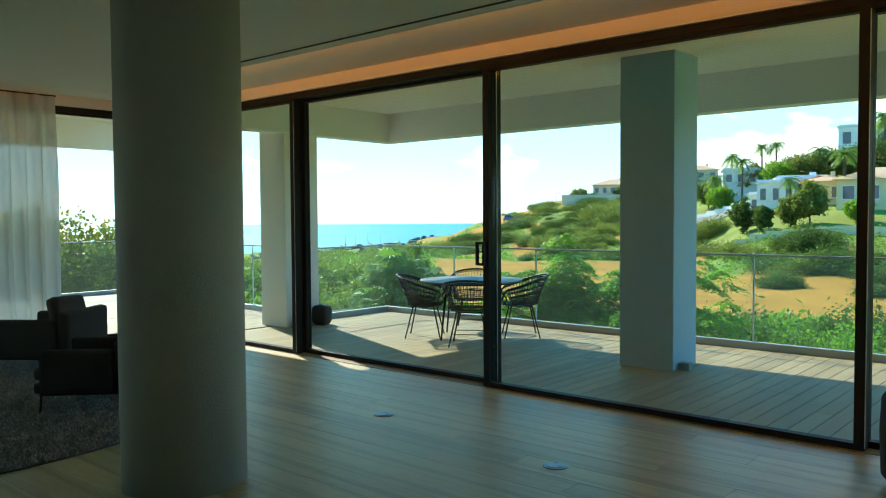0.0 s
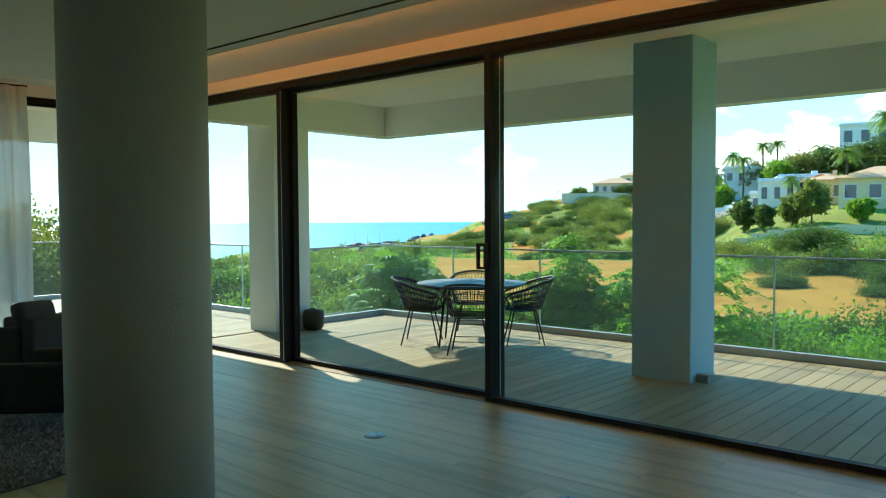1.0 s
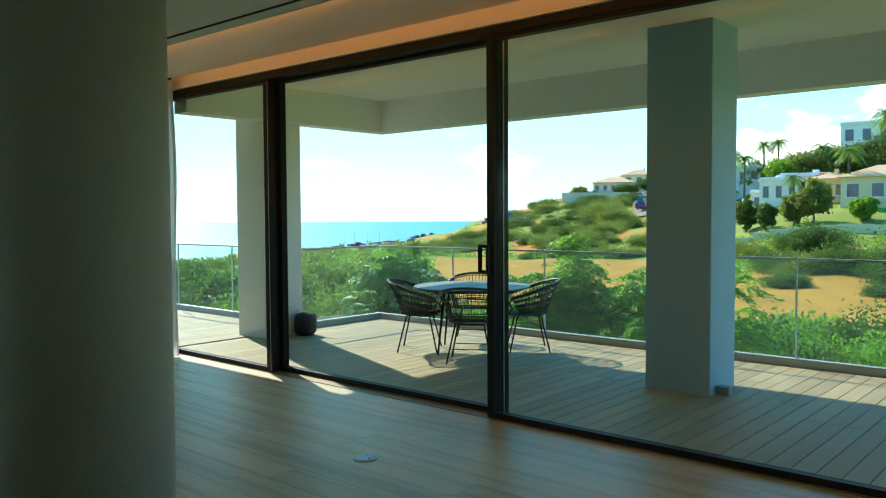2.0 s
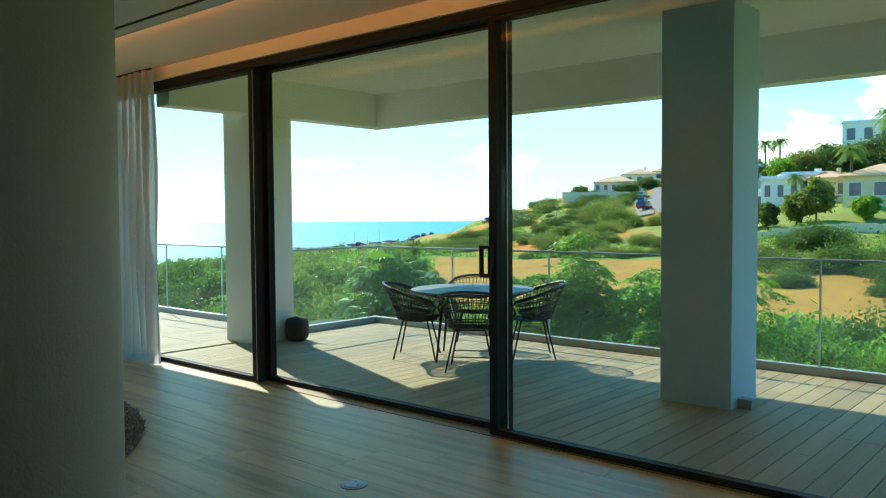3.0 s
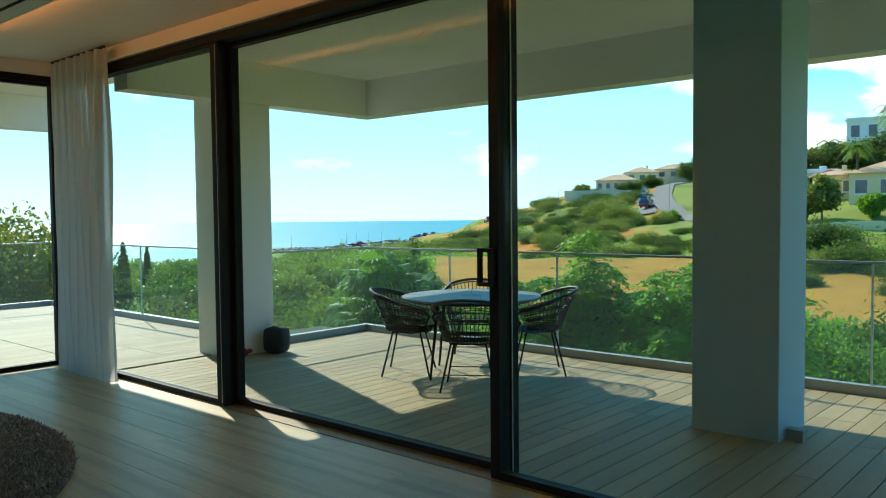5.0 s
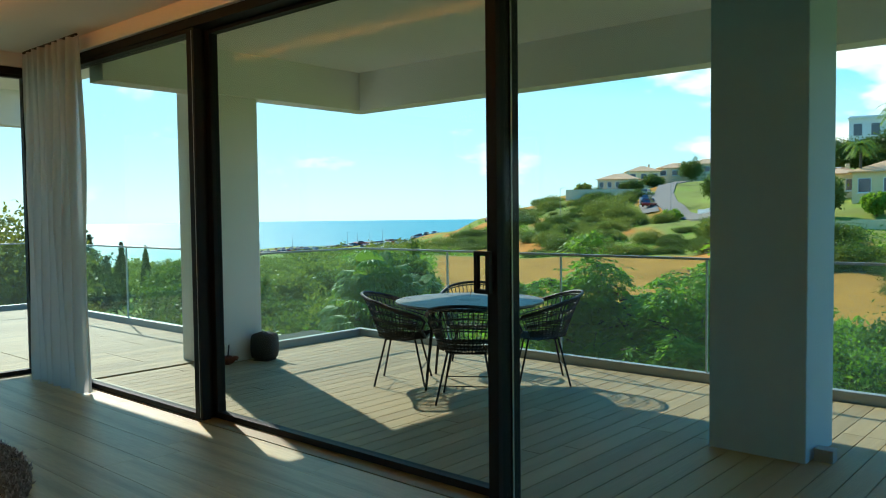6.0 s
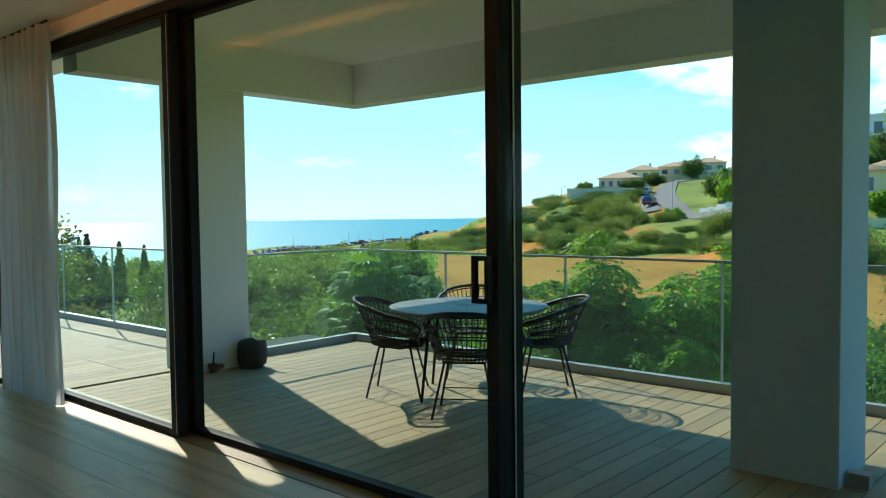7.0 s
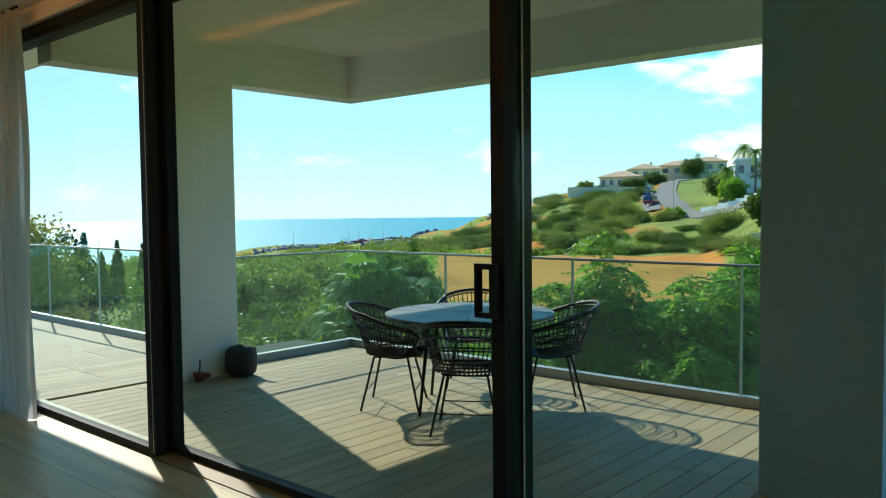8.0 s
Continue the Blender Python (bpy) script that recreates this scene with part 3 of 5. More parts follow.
def armchair(x, y, rz, cushion=True):
    e = empty("armchair", x, y, 0.018, rz)
    # faces local +y
    part("seat_base", a_box(-0.40, 0.40, -0.36, 0.40, 0.17, 0.26, 0.03), M["fabric"], e)
    part("seat_cushion", a_box(-0.31, 0.31, -0.27, 0.44, 0.262, 0.38, 0.05), M["cushion"], e, "", True)
    part("backrest", a_box(-0.42, 0.42, -0.42, -0.30, 0.18, 0.62, 0.05), M["fabric"], e, "", True)
    for s in (-1, 1):
        part("armrest", a_box(min(s * 0.33, s * 0.43), max(s * 0.33, s * 0.43), -0.30, 0.34, 0.18, 0.55, 0.04), M["fabric"], e, "", True)
    if cushion:
        bm = a_box(-0.28, 0.28, -0.07, 0.07, -0.17, 0.17, 0.06)
        bmesh.ops.transform(bm, matrix=pose(0, -0.20, 0.58, -14, 3, 0), verts=bm.verts)
        part("back_cushion", bm, M["cushion"], e, "", True)
    for sx in (-1, 1):
        for sy in (-1, 1):
            part("leg", tube(bmesh.new(), [(sx * 0.36, sy * 0.34, 0.18), (sx * 0.37, sy * 0.35, 0.0)], 0.011, 8), M["rod"], e)
    for s in (-1, 1):
        part("leg_rail", a_box(s * 0.36 - 0.012, s * 0.36 + 0.012, -0.35, 0.35, 0.15, 0.172), M["rod"], e)
    return tagged(e, "low charcoal fabric armchair on thin black legs", "armchair", "armchairs on the rug")


armchair(-7.75, 2.50, 128)
armchair(-5.86, 2.08, 136, False).scale = (0.88, 0.88, 0.92)
e = empty("side_pouf", -0.10, 4.22)
part("body", lathe(bmesh.new(), [(0.30, 0.02), (0.34, 0.06), (0.35, 0.3), (0.34, 0.5), (0.30, 0.56)], 40), M["fabric"], e, "", True)
part("base", lathe(bmesh.new(), [(0.28, 0), (0.28, 0.02)], 40), M["rod"], e)
tagged(e, "dark upholstered round pouf near the glazing", "pouf")

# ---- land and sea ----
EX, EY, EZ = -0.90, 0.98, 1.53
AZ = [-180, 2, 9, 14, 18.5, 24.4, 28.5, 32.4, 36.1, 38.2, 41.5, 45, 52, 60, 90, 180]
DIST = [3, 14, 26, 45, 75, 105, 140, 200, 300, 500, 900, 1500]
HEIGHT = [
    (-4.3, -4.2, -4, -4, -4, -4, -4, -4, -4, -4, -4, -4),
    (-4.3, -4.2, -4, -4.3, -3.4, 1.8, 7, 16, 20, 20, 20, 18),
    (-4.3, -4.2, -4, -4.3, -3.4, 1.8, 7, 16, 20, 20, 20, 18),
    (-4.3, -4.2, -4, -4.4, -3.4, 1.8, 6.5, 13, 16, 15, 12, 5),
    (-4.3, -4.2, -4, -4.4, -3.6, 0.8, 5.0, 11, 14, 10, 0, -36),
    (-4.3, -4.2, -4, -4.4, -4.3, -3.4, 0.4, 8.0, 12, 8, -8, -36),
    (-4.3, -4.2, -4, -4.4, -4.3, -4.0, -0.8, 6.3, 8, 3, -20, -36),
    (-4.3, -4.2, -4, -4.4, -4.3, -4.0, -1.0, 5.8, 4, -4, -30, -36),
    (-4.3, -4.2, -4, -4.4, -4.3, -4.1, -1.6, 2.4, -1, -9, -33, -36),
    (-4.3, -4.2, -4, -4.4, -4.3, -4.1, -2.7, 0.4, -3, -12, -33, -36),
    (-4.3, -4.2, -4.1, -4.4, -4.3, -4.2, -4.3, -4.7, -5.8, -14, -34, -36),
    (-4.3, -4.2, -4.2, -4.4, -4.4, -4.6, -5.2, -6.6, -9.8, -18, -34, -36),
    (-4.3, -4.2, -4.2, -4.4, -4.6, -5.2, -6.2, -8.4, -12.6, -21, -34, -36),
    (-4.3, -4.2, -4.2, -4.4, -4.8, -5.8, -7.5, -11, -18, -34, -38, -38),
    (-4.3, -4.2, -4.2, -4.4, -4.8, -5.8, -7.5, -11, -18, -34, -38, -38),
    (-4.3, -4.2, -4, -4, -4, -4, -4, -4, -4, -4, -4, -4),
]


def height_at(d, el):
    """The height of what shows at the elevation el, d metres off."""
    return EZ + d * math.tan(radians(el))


def smooth(t):
    return t * t * (3 - 2 * t)


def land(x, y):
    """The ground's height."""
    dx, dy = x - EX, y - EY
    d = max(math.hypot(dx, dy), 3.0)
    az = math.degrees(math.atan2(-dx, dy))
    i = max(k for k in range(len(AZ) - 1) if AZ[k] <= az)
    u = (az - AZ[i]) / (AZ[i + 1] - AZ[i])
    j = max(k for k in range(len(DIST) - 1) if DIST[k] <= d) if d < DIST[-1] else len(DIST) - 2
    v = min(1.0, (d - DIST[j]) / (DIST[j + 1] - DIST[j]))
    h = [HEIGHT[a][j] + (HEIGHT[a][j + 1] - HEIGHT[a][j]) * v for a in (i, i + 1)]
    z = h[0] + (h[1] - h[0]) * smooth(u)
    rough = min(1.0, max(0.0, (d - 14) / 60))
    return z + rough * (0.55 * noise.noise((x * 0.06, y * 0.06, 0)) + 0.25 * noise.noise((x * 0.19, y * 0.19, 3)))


def spot(az, d):
    a = radians(az)
    return EX - math.sin(a) * d, EY + math.cos(a) * d


def dirt(az, d):
    """How much bare orange soil shows: the field, and the worn paths."""
    w = noise.noise((az * 0.22, d * 0.06, 5)) * 6 + noise.noise((az * 0.7, d * 0.2, 8)) * 3
    if az > 22:
        f = min(d - 46, 101 - d, (42.5 - az) * 4) + w * 0.4
    else:
        f = min(d - 41, 76 - d, (az - 8) * 4) + w
    f = max(0.0, min(1.0, f * 0.3))
    hill = max(0.0, min(1.0, (noise.noise((az * 0.55, d * 0.05, 21)) - 0.10) * 5)) if 25 < az < 47 and 106 < d < 420 else 0.0
    path = max(0.0, 1 - abs(az - (12.2 + 1.2 * math.sin(d * 0.09))) * 1.6) if 36 < d < 86 else 0.0
    ridge = max(0.0, min(1.0, (1 - abs(d - 235 - (az - 40) * 16 - w * 3) / 20) * 1.6)) if 36.5 < az < 46 else 0.0
    lot = max(0.0, min(1.0, min(d - 285, 660 - d) * 0.05 + w * 0.1)) * 0.75 if 43 < az < 57.5 else 0.0
    return max(f, hill, path * 0.8, ridge, lot)


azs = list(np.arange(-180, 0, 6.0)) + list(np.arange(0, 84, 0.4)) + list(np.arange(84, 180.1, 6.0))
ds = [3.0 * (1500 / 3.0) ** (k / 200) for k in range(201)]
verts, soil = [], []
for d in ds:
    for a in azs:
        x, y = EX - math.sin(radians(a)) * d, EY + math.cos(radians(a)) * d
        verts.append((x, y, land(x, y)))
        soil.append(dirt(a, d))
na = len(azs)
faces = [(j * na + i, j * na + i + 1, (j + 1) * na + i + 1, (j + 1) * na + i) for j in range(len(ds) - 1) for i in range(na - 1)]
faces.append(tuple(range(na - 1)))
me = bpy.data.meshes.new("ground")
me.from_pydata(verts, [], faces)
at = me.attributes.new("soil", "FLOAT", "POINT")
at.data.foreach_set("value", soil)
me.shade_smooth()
mg = mat("ground_cover", (0.115, 0.19, 0.032), 0.95, vary=0.6, scale=0.12, fine=1.6, bump=0.6, spec=0.1)
gn, gl = mg.node_tree.nodes, mg.node_tree.links
ga = gn.new("ShaderNodeAttribute")
ga.attribute_name = "soil"
gs = gn.new("ShaderNodeVectorMath")
gs.operation = "SCALE"
gs.inputs[0].default_value = (0.62, 0.245, 0.042)
gnz = gn.new("ShaderNodeTexNoise")
gnz.inputs["Scale"].default_value, gnz.inputs["Detail"].default_value = 0.35, 8
gco = gn.new("ShaderNodeTexCoord")
gl.new(gco.outputs["Object"], gnz.inputs["Vector"])
gma = gn.new("ShaderNodeMath")
gma.operation = "MULTIPLY_ADD"
gma.inputs[1].default_value, gma.inputs[2].default_value = 0.9, 0.55
gl.new(gnz.outputs["Fac"], gma.inputs[0])
gl.new(gma.outputs[0], gs.inputs["Scale"])
gmx = gn.new("ShaderNodeMixRGB")
b = gn["Principled BSDF"]
gn2 = gn.new("ShaderNodeTexNoise")
gn2.inputs["Scale"].default_value, gn2.inputs["Detail"].default_value, gn2.inputs["Roughness"].default_value = 0.11, 9, 0.7
gl.new(gco.outputs["Object"], gn2.inputs["Vector"])
gr2 = gn.new("ShaderNodeValToRGB")
gr2.color_ramp.elements[0].position, gr2.color_ramp.elements[1].position = 0.36, 0.64
gr2.color_ramp.elements[0].color, gr2.color_ramp.elements[1].color = (0.16, 0.19, 0.035, 1), (0.25, 0.38, 0.04, 1)
mid_tone = gr2.color_ramp.elements.new(0.5)
mid_tone.color = (0.31, 0.31, 0.07, 1)
gl.new(gn2.outputs["Fac"], gr2.inputs["Fac"])
gl.new(gr2.outputs["Color"], gmx.inputs["Color1"])
gl.new(gs.outputs[0], gmx.inputs["Color2"])
gl.new(ga.outputs["Fac"], gmx.inputs["Fac"])
gl.new(gmx.outputs[0], b.inputs["Base Color"])
me.materials.append(mg)
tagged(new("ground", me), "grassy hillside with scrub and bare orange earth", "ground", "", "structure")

msea = mat("sea_water", (0.014, 0.33, 0.38), 0.44, vary=0.25, scale=0.01, fine=0.2, bump=0.0, spec=0.45)
sn, sl = msea.node_tree.nodes, msea.node_tree.links
sw = sn.new("ShaderNodeTexNoise")
sw.inputs["Scale"].default_value, sw.inputs["Detail"].default_value, sw.inputs["Roughness"].default_value = 0.05, 10, 0.7
sc = sn.new("ShaderNodeTexCoord")
sl.new(sc.outputs["Object"], sw.inputs["Vector"])
sb = sn.new("ShaderNodeBump")
sb.inputs["Strength"].default_value, sb.inputs["Distance"].default_value = 0.5, 7.0
sl.new(sw.outputs["Fac"], sb.inputs["Height"])
sl.new(sb.outputs["Normal"], sn["Principled BSDF"].inputs["Normal"])
bm = bmesh.new()
ring = [[bm.verts.new((r * math.cos(k * math.pi / 36), r * math.sin(k * math.pi / 36), -32)) for k in range(72)] for r in (300, 900, 1800, 3900)]
for p, q in zip(ring, ring[1:]):
    for k in range(72):
        bm.faces.new((p[k], p[(k + 1) % 72], q[(k + 1) % 72], q[k]))
structure("water", bm, msea, "bright blue-green sea out to the horizon", "sea")


# ---- plants ----
def leaves(name, centres, spread, per, size, material, seed, flat=0.0, long=2.0):
    """Many small pointed leaves scattered in clumps."""
    rs = np.random.RandomState(seed)
    c = np.repeat(np.array(centres, float), per, 0)
    n = len(c)
    sp = np.repeat(np.broadcast_to(np.array(spread, float), (len(centres),)), per)
    o = rs.randn(n, 3) * 0.5 * sp[:, None]
    o[:, 2] *= 0.75
    p = c + o
    u = rs.randn(n, 3)
    u[:, 2] = u[:, 2] * (1 - flat) - 0.25
    u /= np.linalg.norm(u, axis=1)[:, None]
    w = np.cross(u, rs.randn(n, 3))
    w /= np.linalg.norm(w, axis=1)[:, None] + 1e-6
    s = size * (0.6 + 0.8 * rs.rand(n))[:, None]
    a, b_ = p - u * s * 0.5 * long, p + u * s * 0.5 * long
    l, r = p + w * s * 0.5, p - w * s * 0.5
    v = np.stack([a, l, b_, r], 1).reshape(-1, 3)
    me = bpy.data.meshes.new(name)
    me.from_pydata(v.tolist(), [], np.arange(4 * n).reshape(-1, 4).tolist())
    me.materials.append(material)
    return me


def crown_points(rx, ry, rz, z, n, seed, hollow=0.35, uneven=0.25):
    rs = np.random.RandomState(seed)
    d = rs.randn(n, 3)
    d /= np.linalg.norm(d, axis=1)[:, None]
    k = hollow + (1 - hollow) * rs.rand(n) ** 0.6
    lump = 1 + uneven * np.sin(d[:, 0] * 5 + seed) * np.cos(d[:, 1] * 4 + seed * 2) + uneven * 0.6 * np.sin(d[:, 2] * 7 + d[:, 0] * 6)
    p = d * (k * lump)[:, None] * (rx, ry, rz)
    p[:, 2] += z
    return p


def limbs(bm, foot, points, r, seed, count=7):
    rnd = random.Random(seed)
    pts = [Vector(p) for p in points]
    top = sum(pts, Vector()) / len(pts)
    foot = Vector(foot)
    fork = foot.lerp(top, 0.45) + Vector((rnd.uniform(-0.1, 0.1), rnd.uniform(-0.1, 0.1), 0)) * (top.z - foot.z)
    tube(bm, [foot, foot.lerp(fork, 0.5) + Vector((0.04, -0.03, 0)), fork], r, 7, False, r * 0.7)
    for p in rnd.sample(pts, min(count, len(pts))):
        mid = fork.lerp(p, 0.5) + Vector((0, 0, 0.12 * (p - fork).length))
        tube(bm, [fork, mid, p], r * 0.45, 5, False, r * 0.1)


def tree(name, x, y, z, height, rx, rz, clumps, per, size, material, seed, label, category="tree", group="", trunk=0.09, spread=None, stem=True):
    e = empty(name, x, y, z)
    pts = crown_points(rx, rx, rz, height - rz, clumps, seed)
    pts[:, 2] = np.maximum(pts[:, 2], 0.15)
    c = new("crown", leaves("crown", pts, spread or rx * 0.28, per, size, material, seed))
    c.parent = e
    if stem:
        bm = bmesh.new()
        limbs(bm, (0, 0, -0.1), pts.tolist(), trunk, seed, 9)
        part("trunk", bm, M["bark"], e, "", True)
    return tagged(e, label, category, group)


def at_spot(az, d):
    x, y = spot(az, d)
    return x, y, land(x, y)


rnd = random.Random(11)
# leafy young trees just beyond the north balustrade
def spray_tree(x, y, z, h, reach, seed, count):
    """Several thin stems with flat drooping sprays of leaves in layers, gaps between them."""
    rs = np.random.RandomState(seed)
    e = empty("young_tree", x, y, z)
    stems = []
    bm = bmesh.new()
    for k in range(4):
        a = rs.rand() * 6.28
        lean = reach * (0.25 + 0.4 * rs.rand())
        top = h * (1.0 if k == 0 else 0.72 + 0.26 * rs.rand())
        pts = [Vector((math.cos(a) * lean * u ** 1.4 + 0.05 * math.sin(u * 9 + k), math.sin(a) * lean * u ** 1.4, -0.1 + (top + 0.1) * u)) for u in (0, 0.2, 0.4, 0.6, 0.8, 1.0)]
        stems.append(pts)
        tube(bm, pts[:-1], 0.03, 6, False, 0.008)
    P, U, W = [], [], []
    for i in range(count):
        pts = stems[i % 4]
        u = 0.22 + 0.78 * rs.rand() ** 0.85
        q = min(4, int(u * 5))
        o = pts[q].lerp(pts[q + 1], u * 5 - q)
        a = rs.rand() * 6.28
        ln = reach * (0.55 + 0.5 * rs.rand()) * (1.0 - 0.45 * max(0.0, u - 0.55) / 0.45)
        rise = 0.15 + 0.45 * rs.rand()
        out = Vector((math.cos(a), math.sin(a), 0))
        side = Vector((-math.sin(a), math.cos(a), 0))
        spine = [o + out * ln * t + Vector((0, 0, ln * (rise * t - (rise + 0.25) * t * t))) for t in (0, 0.35, 0.7, 1.0)]
        tube(bm, spine, 0.010, 4, False, 0.003)
        n = 190
        t = 0.15 + 0.9 * rs.rand(n)
        wide = 0.16 * np.sin(np.minimum(t, 1) * 2.6 + 0.3) + 0.03
        lat = rs.randn(n) * wide
        base = np.array(o)[None] + t[:, None] * ln * np.array(out)[None] + lat[:, None] * np.array(side)[None]
        base[:, 2] += ln * (rise * t - (rise + 0.25) * t * t) - np.abs(lat) * 0.35 + rs.randn(n) * 0.018
        u_ = np.array(out)[None] * 0.6 + np.sign(lat)[:, None] * np.array(side)[None] * 0.8 + rs.randn(n, 3) * 0.25
        u_[:, 2] -= 0.35
        u_ /= np.linalg.norm(u_, axis=1)[:, None]
        up = np.array((0, 0, 1.0))[None] + rs.randn(n, 3) * 0.35
        w_ = np.cross(u_, up)
        w_ /= np.linalg.norm(w_, axis=1)[:, None] + 1e-6
        P.append(base)
        U.append(u_)
        W.append(w_)
    P, U, W = np.concatenate(P), np.concatenate(U), np.concatenate(W)
    sz = 0.034 * (0.6 + 0.8 * rs.rand(len(P)))[:, None]
    v = np.stack([P - U * sz, P + W * sz * 0.5, P + U * sz, P - W * sz * 0.5], 1).reshape(-1, 3)
    me = bpy.data.meshes.new("crown")
    me.from_pydata(v.tolist(), [], np.arange(len(v)).reshape(-1, 4).tolist())
    me.materials.append(M["leaf"])
    new("crown", me).parent = e
    part("trunk", bm, M["bark"], e, "", True)
    return tagged(e, "leafy young tree with layered fresh green sprays beyond the balustrade", "tree", "young trees beyond the balustrade")


for x, y, top, rx, sd, ct in ((-6.65, 11.0, 1.25, 0.95, 1, 190), (-5.4, 11.5, 1.15, 1.0, 2, 200), (-6.1, 11.9, 0.9, 0.9, 41, 170), (-7.0, 10.9, 0.7, 0.9, 42, 150), (-5.7, 10.9, 0.35, 0.9, 43, 150), (-5.0, 11.9, 0.8, 0.9, 44, 150), (-7.5, 10.75, 0.15, 0.85, 3, 120), (-6.05, 11.5, 0.1, 0.9, 4, 130), (-4.7, 11.8, 0.3, 0.85, 5, 140), (-8.3, 10.8, -0.45, 0.8, 6, 100), (-7.1, 11.6, -0.3, 0.95, 27, 120), (-6.1, 10.75, -0.6, 0.9, 28, 130), (-5.0, 11.1, -0.4, 0.9, 29, 130), (-6.9, 10.6, -0.9, 0.8, 30, 110), (-7.8, 11.4, -0.7, 0.9, 31, 110), (-6.0, 11.2, 0.5, 0.9, 32, 130), (-7.25, 11.1, 0.4, 0.85, 33, 120), (-8.8, 10.6, -0.9, 0.8, 35, 80)):
    g = land(x, y)
    spray_tree(x, y, g, top - g + (0.4 if top < 0.6 else 0.0), rx, sd, ct)
# darker undergrowth behind them
for x, y, top, sd in ((-5.2, 12.9, -0.9, 1), (-6.3, 12.8, -0.8, 2), (-7.4, 12.4, -0.9, 3), (-8.5, 11.9, -1.2, 4), (-4.2, 13.2, -1.3, 5)):
    g = land(x, y)
    tree("undergrowth_shrub", x, y, g, top - g, 1.05, 1.5, 80, 150, 0.05, M["leaf2"], 330 + sd, "dark green undergrowth behind the young trees", "shrub", "undergrowth behind the young trees", 0.05, 0.4)
for i in range(16):
    az, d = 24.5 + i * 1.05 + rnd.uniform(-0.4, 0.4), rnd.choice((15.5, 18, 21.5))
    x, y, g = at_spot(az, d)
    top = height_at(d, -8.4 if d > 17 else -9.6)
    tree("slope_shrub", x, y, g, max(0.9, top - g), 1.35, max(0.9, top - g) * 0.6, 80, 130, 0.06, (M["leaf2"], M["maquis"], M["hedge"])[i % 3], 350 + i, "rounded green shrub on the slope below the young trees", "shrub", "shrubs on the slope", 0.05, 0.5)
# clipped hedge shrubs and dark shrubs lower down
for i in range(19):
    az = 5 + i * 1.12 + rnd.uniform(-0.4, 0.4)
    d = 15.5 + rnd.uniform(-1.2, 1.6)
    x, y, g = at_spot(az, d)
    top = height_at(d, -9.2 + rnd.uniform(-0.9, 0.7)) if az < 22 else -2.0
    tree("hedge_shrub", x, y, g, top - g, 1.3, (top - g) * 0.55, 90, 330, 0.040, M["hedge"] if i % 4 else M["leaf2"], 40 + i, "dense bright green garden shrub below the terrace", "shrub", "shrubs below the terrace", 0.05, 0.5)
for az, d, el, rx, sd in ((18.4, 19, -7.4, 1.1, 1), (17.2, 20, -8.2, 1.0, 2), (13.2, 26, -7.6, 1.1, 5), (11.2, 30, -6.6, 1.2, 6)):
    x, y, g = at_spot(az, d)
    top = height_at(d, el)
    tree("dark_shrub", x, y, g, top - g, rx, (top - g) * 0.6, 110, 40, 0.08, M["leaf2"], 70 + sd, "dark green rounded shrub on the slope", "shrub", "dark shrubs on the slope", 0.05, 0.55)
# garden mass towards the sea
for i in range(34):
    az = 40.0 + i * 0.89 + rnd.uniform(-0.5, 0.5)
    d = rnd.choice((13.5, 16, 19, 24, 30)) + rnd.uniform(-1, 1)
    if az > 56:
        d = max(d, 17)
    el = -5.4 - 3.4 * (30 - d) / 17 + rnd.uniform(-0.8, 0.5)
    if az < 47.5:
        el -= 1.9
    x, y, g = at_spot(az, d)
    top = height_at(d, el)
    tree("garden_shrub", x, y, g, max(top - g, 0.8), 1.1 + d * 0.035, max(top - g, 0.8) * 0.55, 60, 200, 0.026 + d * 0.0016, (M["leaf2"], M["maquis"], M["leaf2"], M["hedge"], M["leaf2"])[i % 5], 100 + i, "dense green garden shrub below the sea-side balustrade", "shrub", "garden shrubs towards the sea", 0.06, 0.55)
for az, d, el, rx, sd in ((43.9, 33, -3.1, 1.1, 1), (44.6, 36, -3.0, 1.2, 2), (43.3, 35, -3.7, 1.0, 3), (55.5, 40, -4.4, 1.5, 4), (58.0, 36, -3.9, 1.6, 5), (52.4, 52, -4.3, 1.8, 6), (49.4, 56, -4.3, 1.8, 7), (60.0, 44, -3.2, 1.7, 8), (47.0, 48, -4.3, 1.5, 9)):
    x, y, g = at_spot(az, d)
    top = height_at(d, el)
    tree("dark_tree", x, y, g, top - g, rx, (top - g) * 0.45, 130, 36, 0.12, M["leaf2"] if sd % 3 else M["maquis"], 150 + sd, "dark green broad-crowned tree in the gardens", "tree", "garden trees towards the sea", 0.12)
# broad trees past the west terrace
for az, d, el, rx, mt, sd in ((69.0, 24, -0.3, 1.7, "olive", 1), (72.2, 26, 0.1, 2.0, "olive", 2), (75.8, 25, -0.6, 1.9, "hedge", 3), (66.4, 30, -1.6, 1.7, "cypress", 4), (79.5, 27, 0.0, 2.2, "leaf2", 5)):
    x, y, g = at_spot(az, d)
    top = height_at(d, el)
    tree("broad_tree", x, y, g, top - g, rx, (top - g) * 0.42, 200, 100, 0.07, M[mt], 170 + sd, "broad leafy tree past the side terrace", "tree", "trees past the side terrace", 0.14)
for i in range(10):
    x, y, g = at_spot(61.5 + i * 2.2, 19 + rnd.uniform(-1, 3))
    tree("garden_shrub", x, y, g, 2.6 + rnd.uniform(0, 0.6), 1.7, 1.5, 120, 110, 0.055, M["leaf2"] if i % 2 else M["maquis"], 190 + i, "dense green garden shrub past the side terrace", "shrub", "shrubs past the side terrace", 0.06)


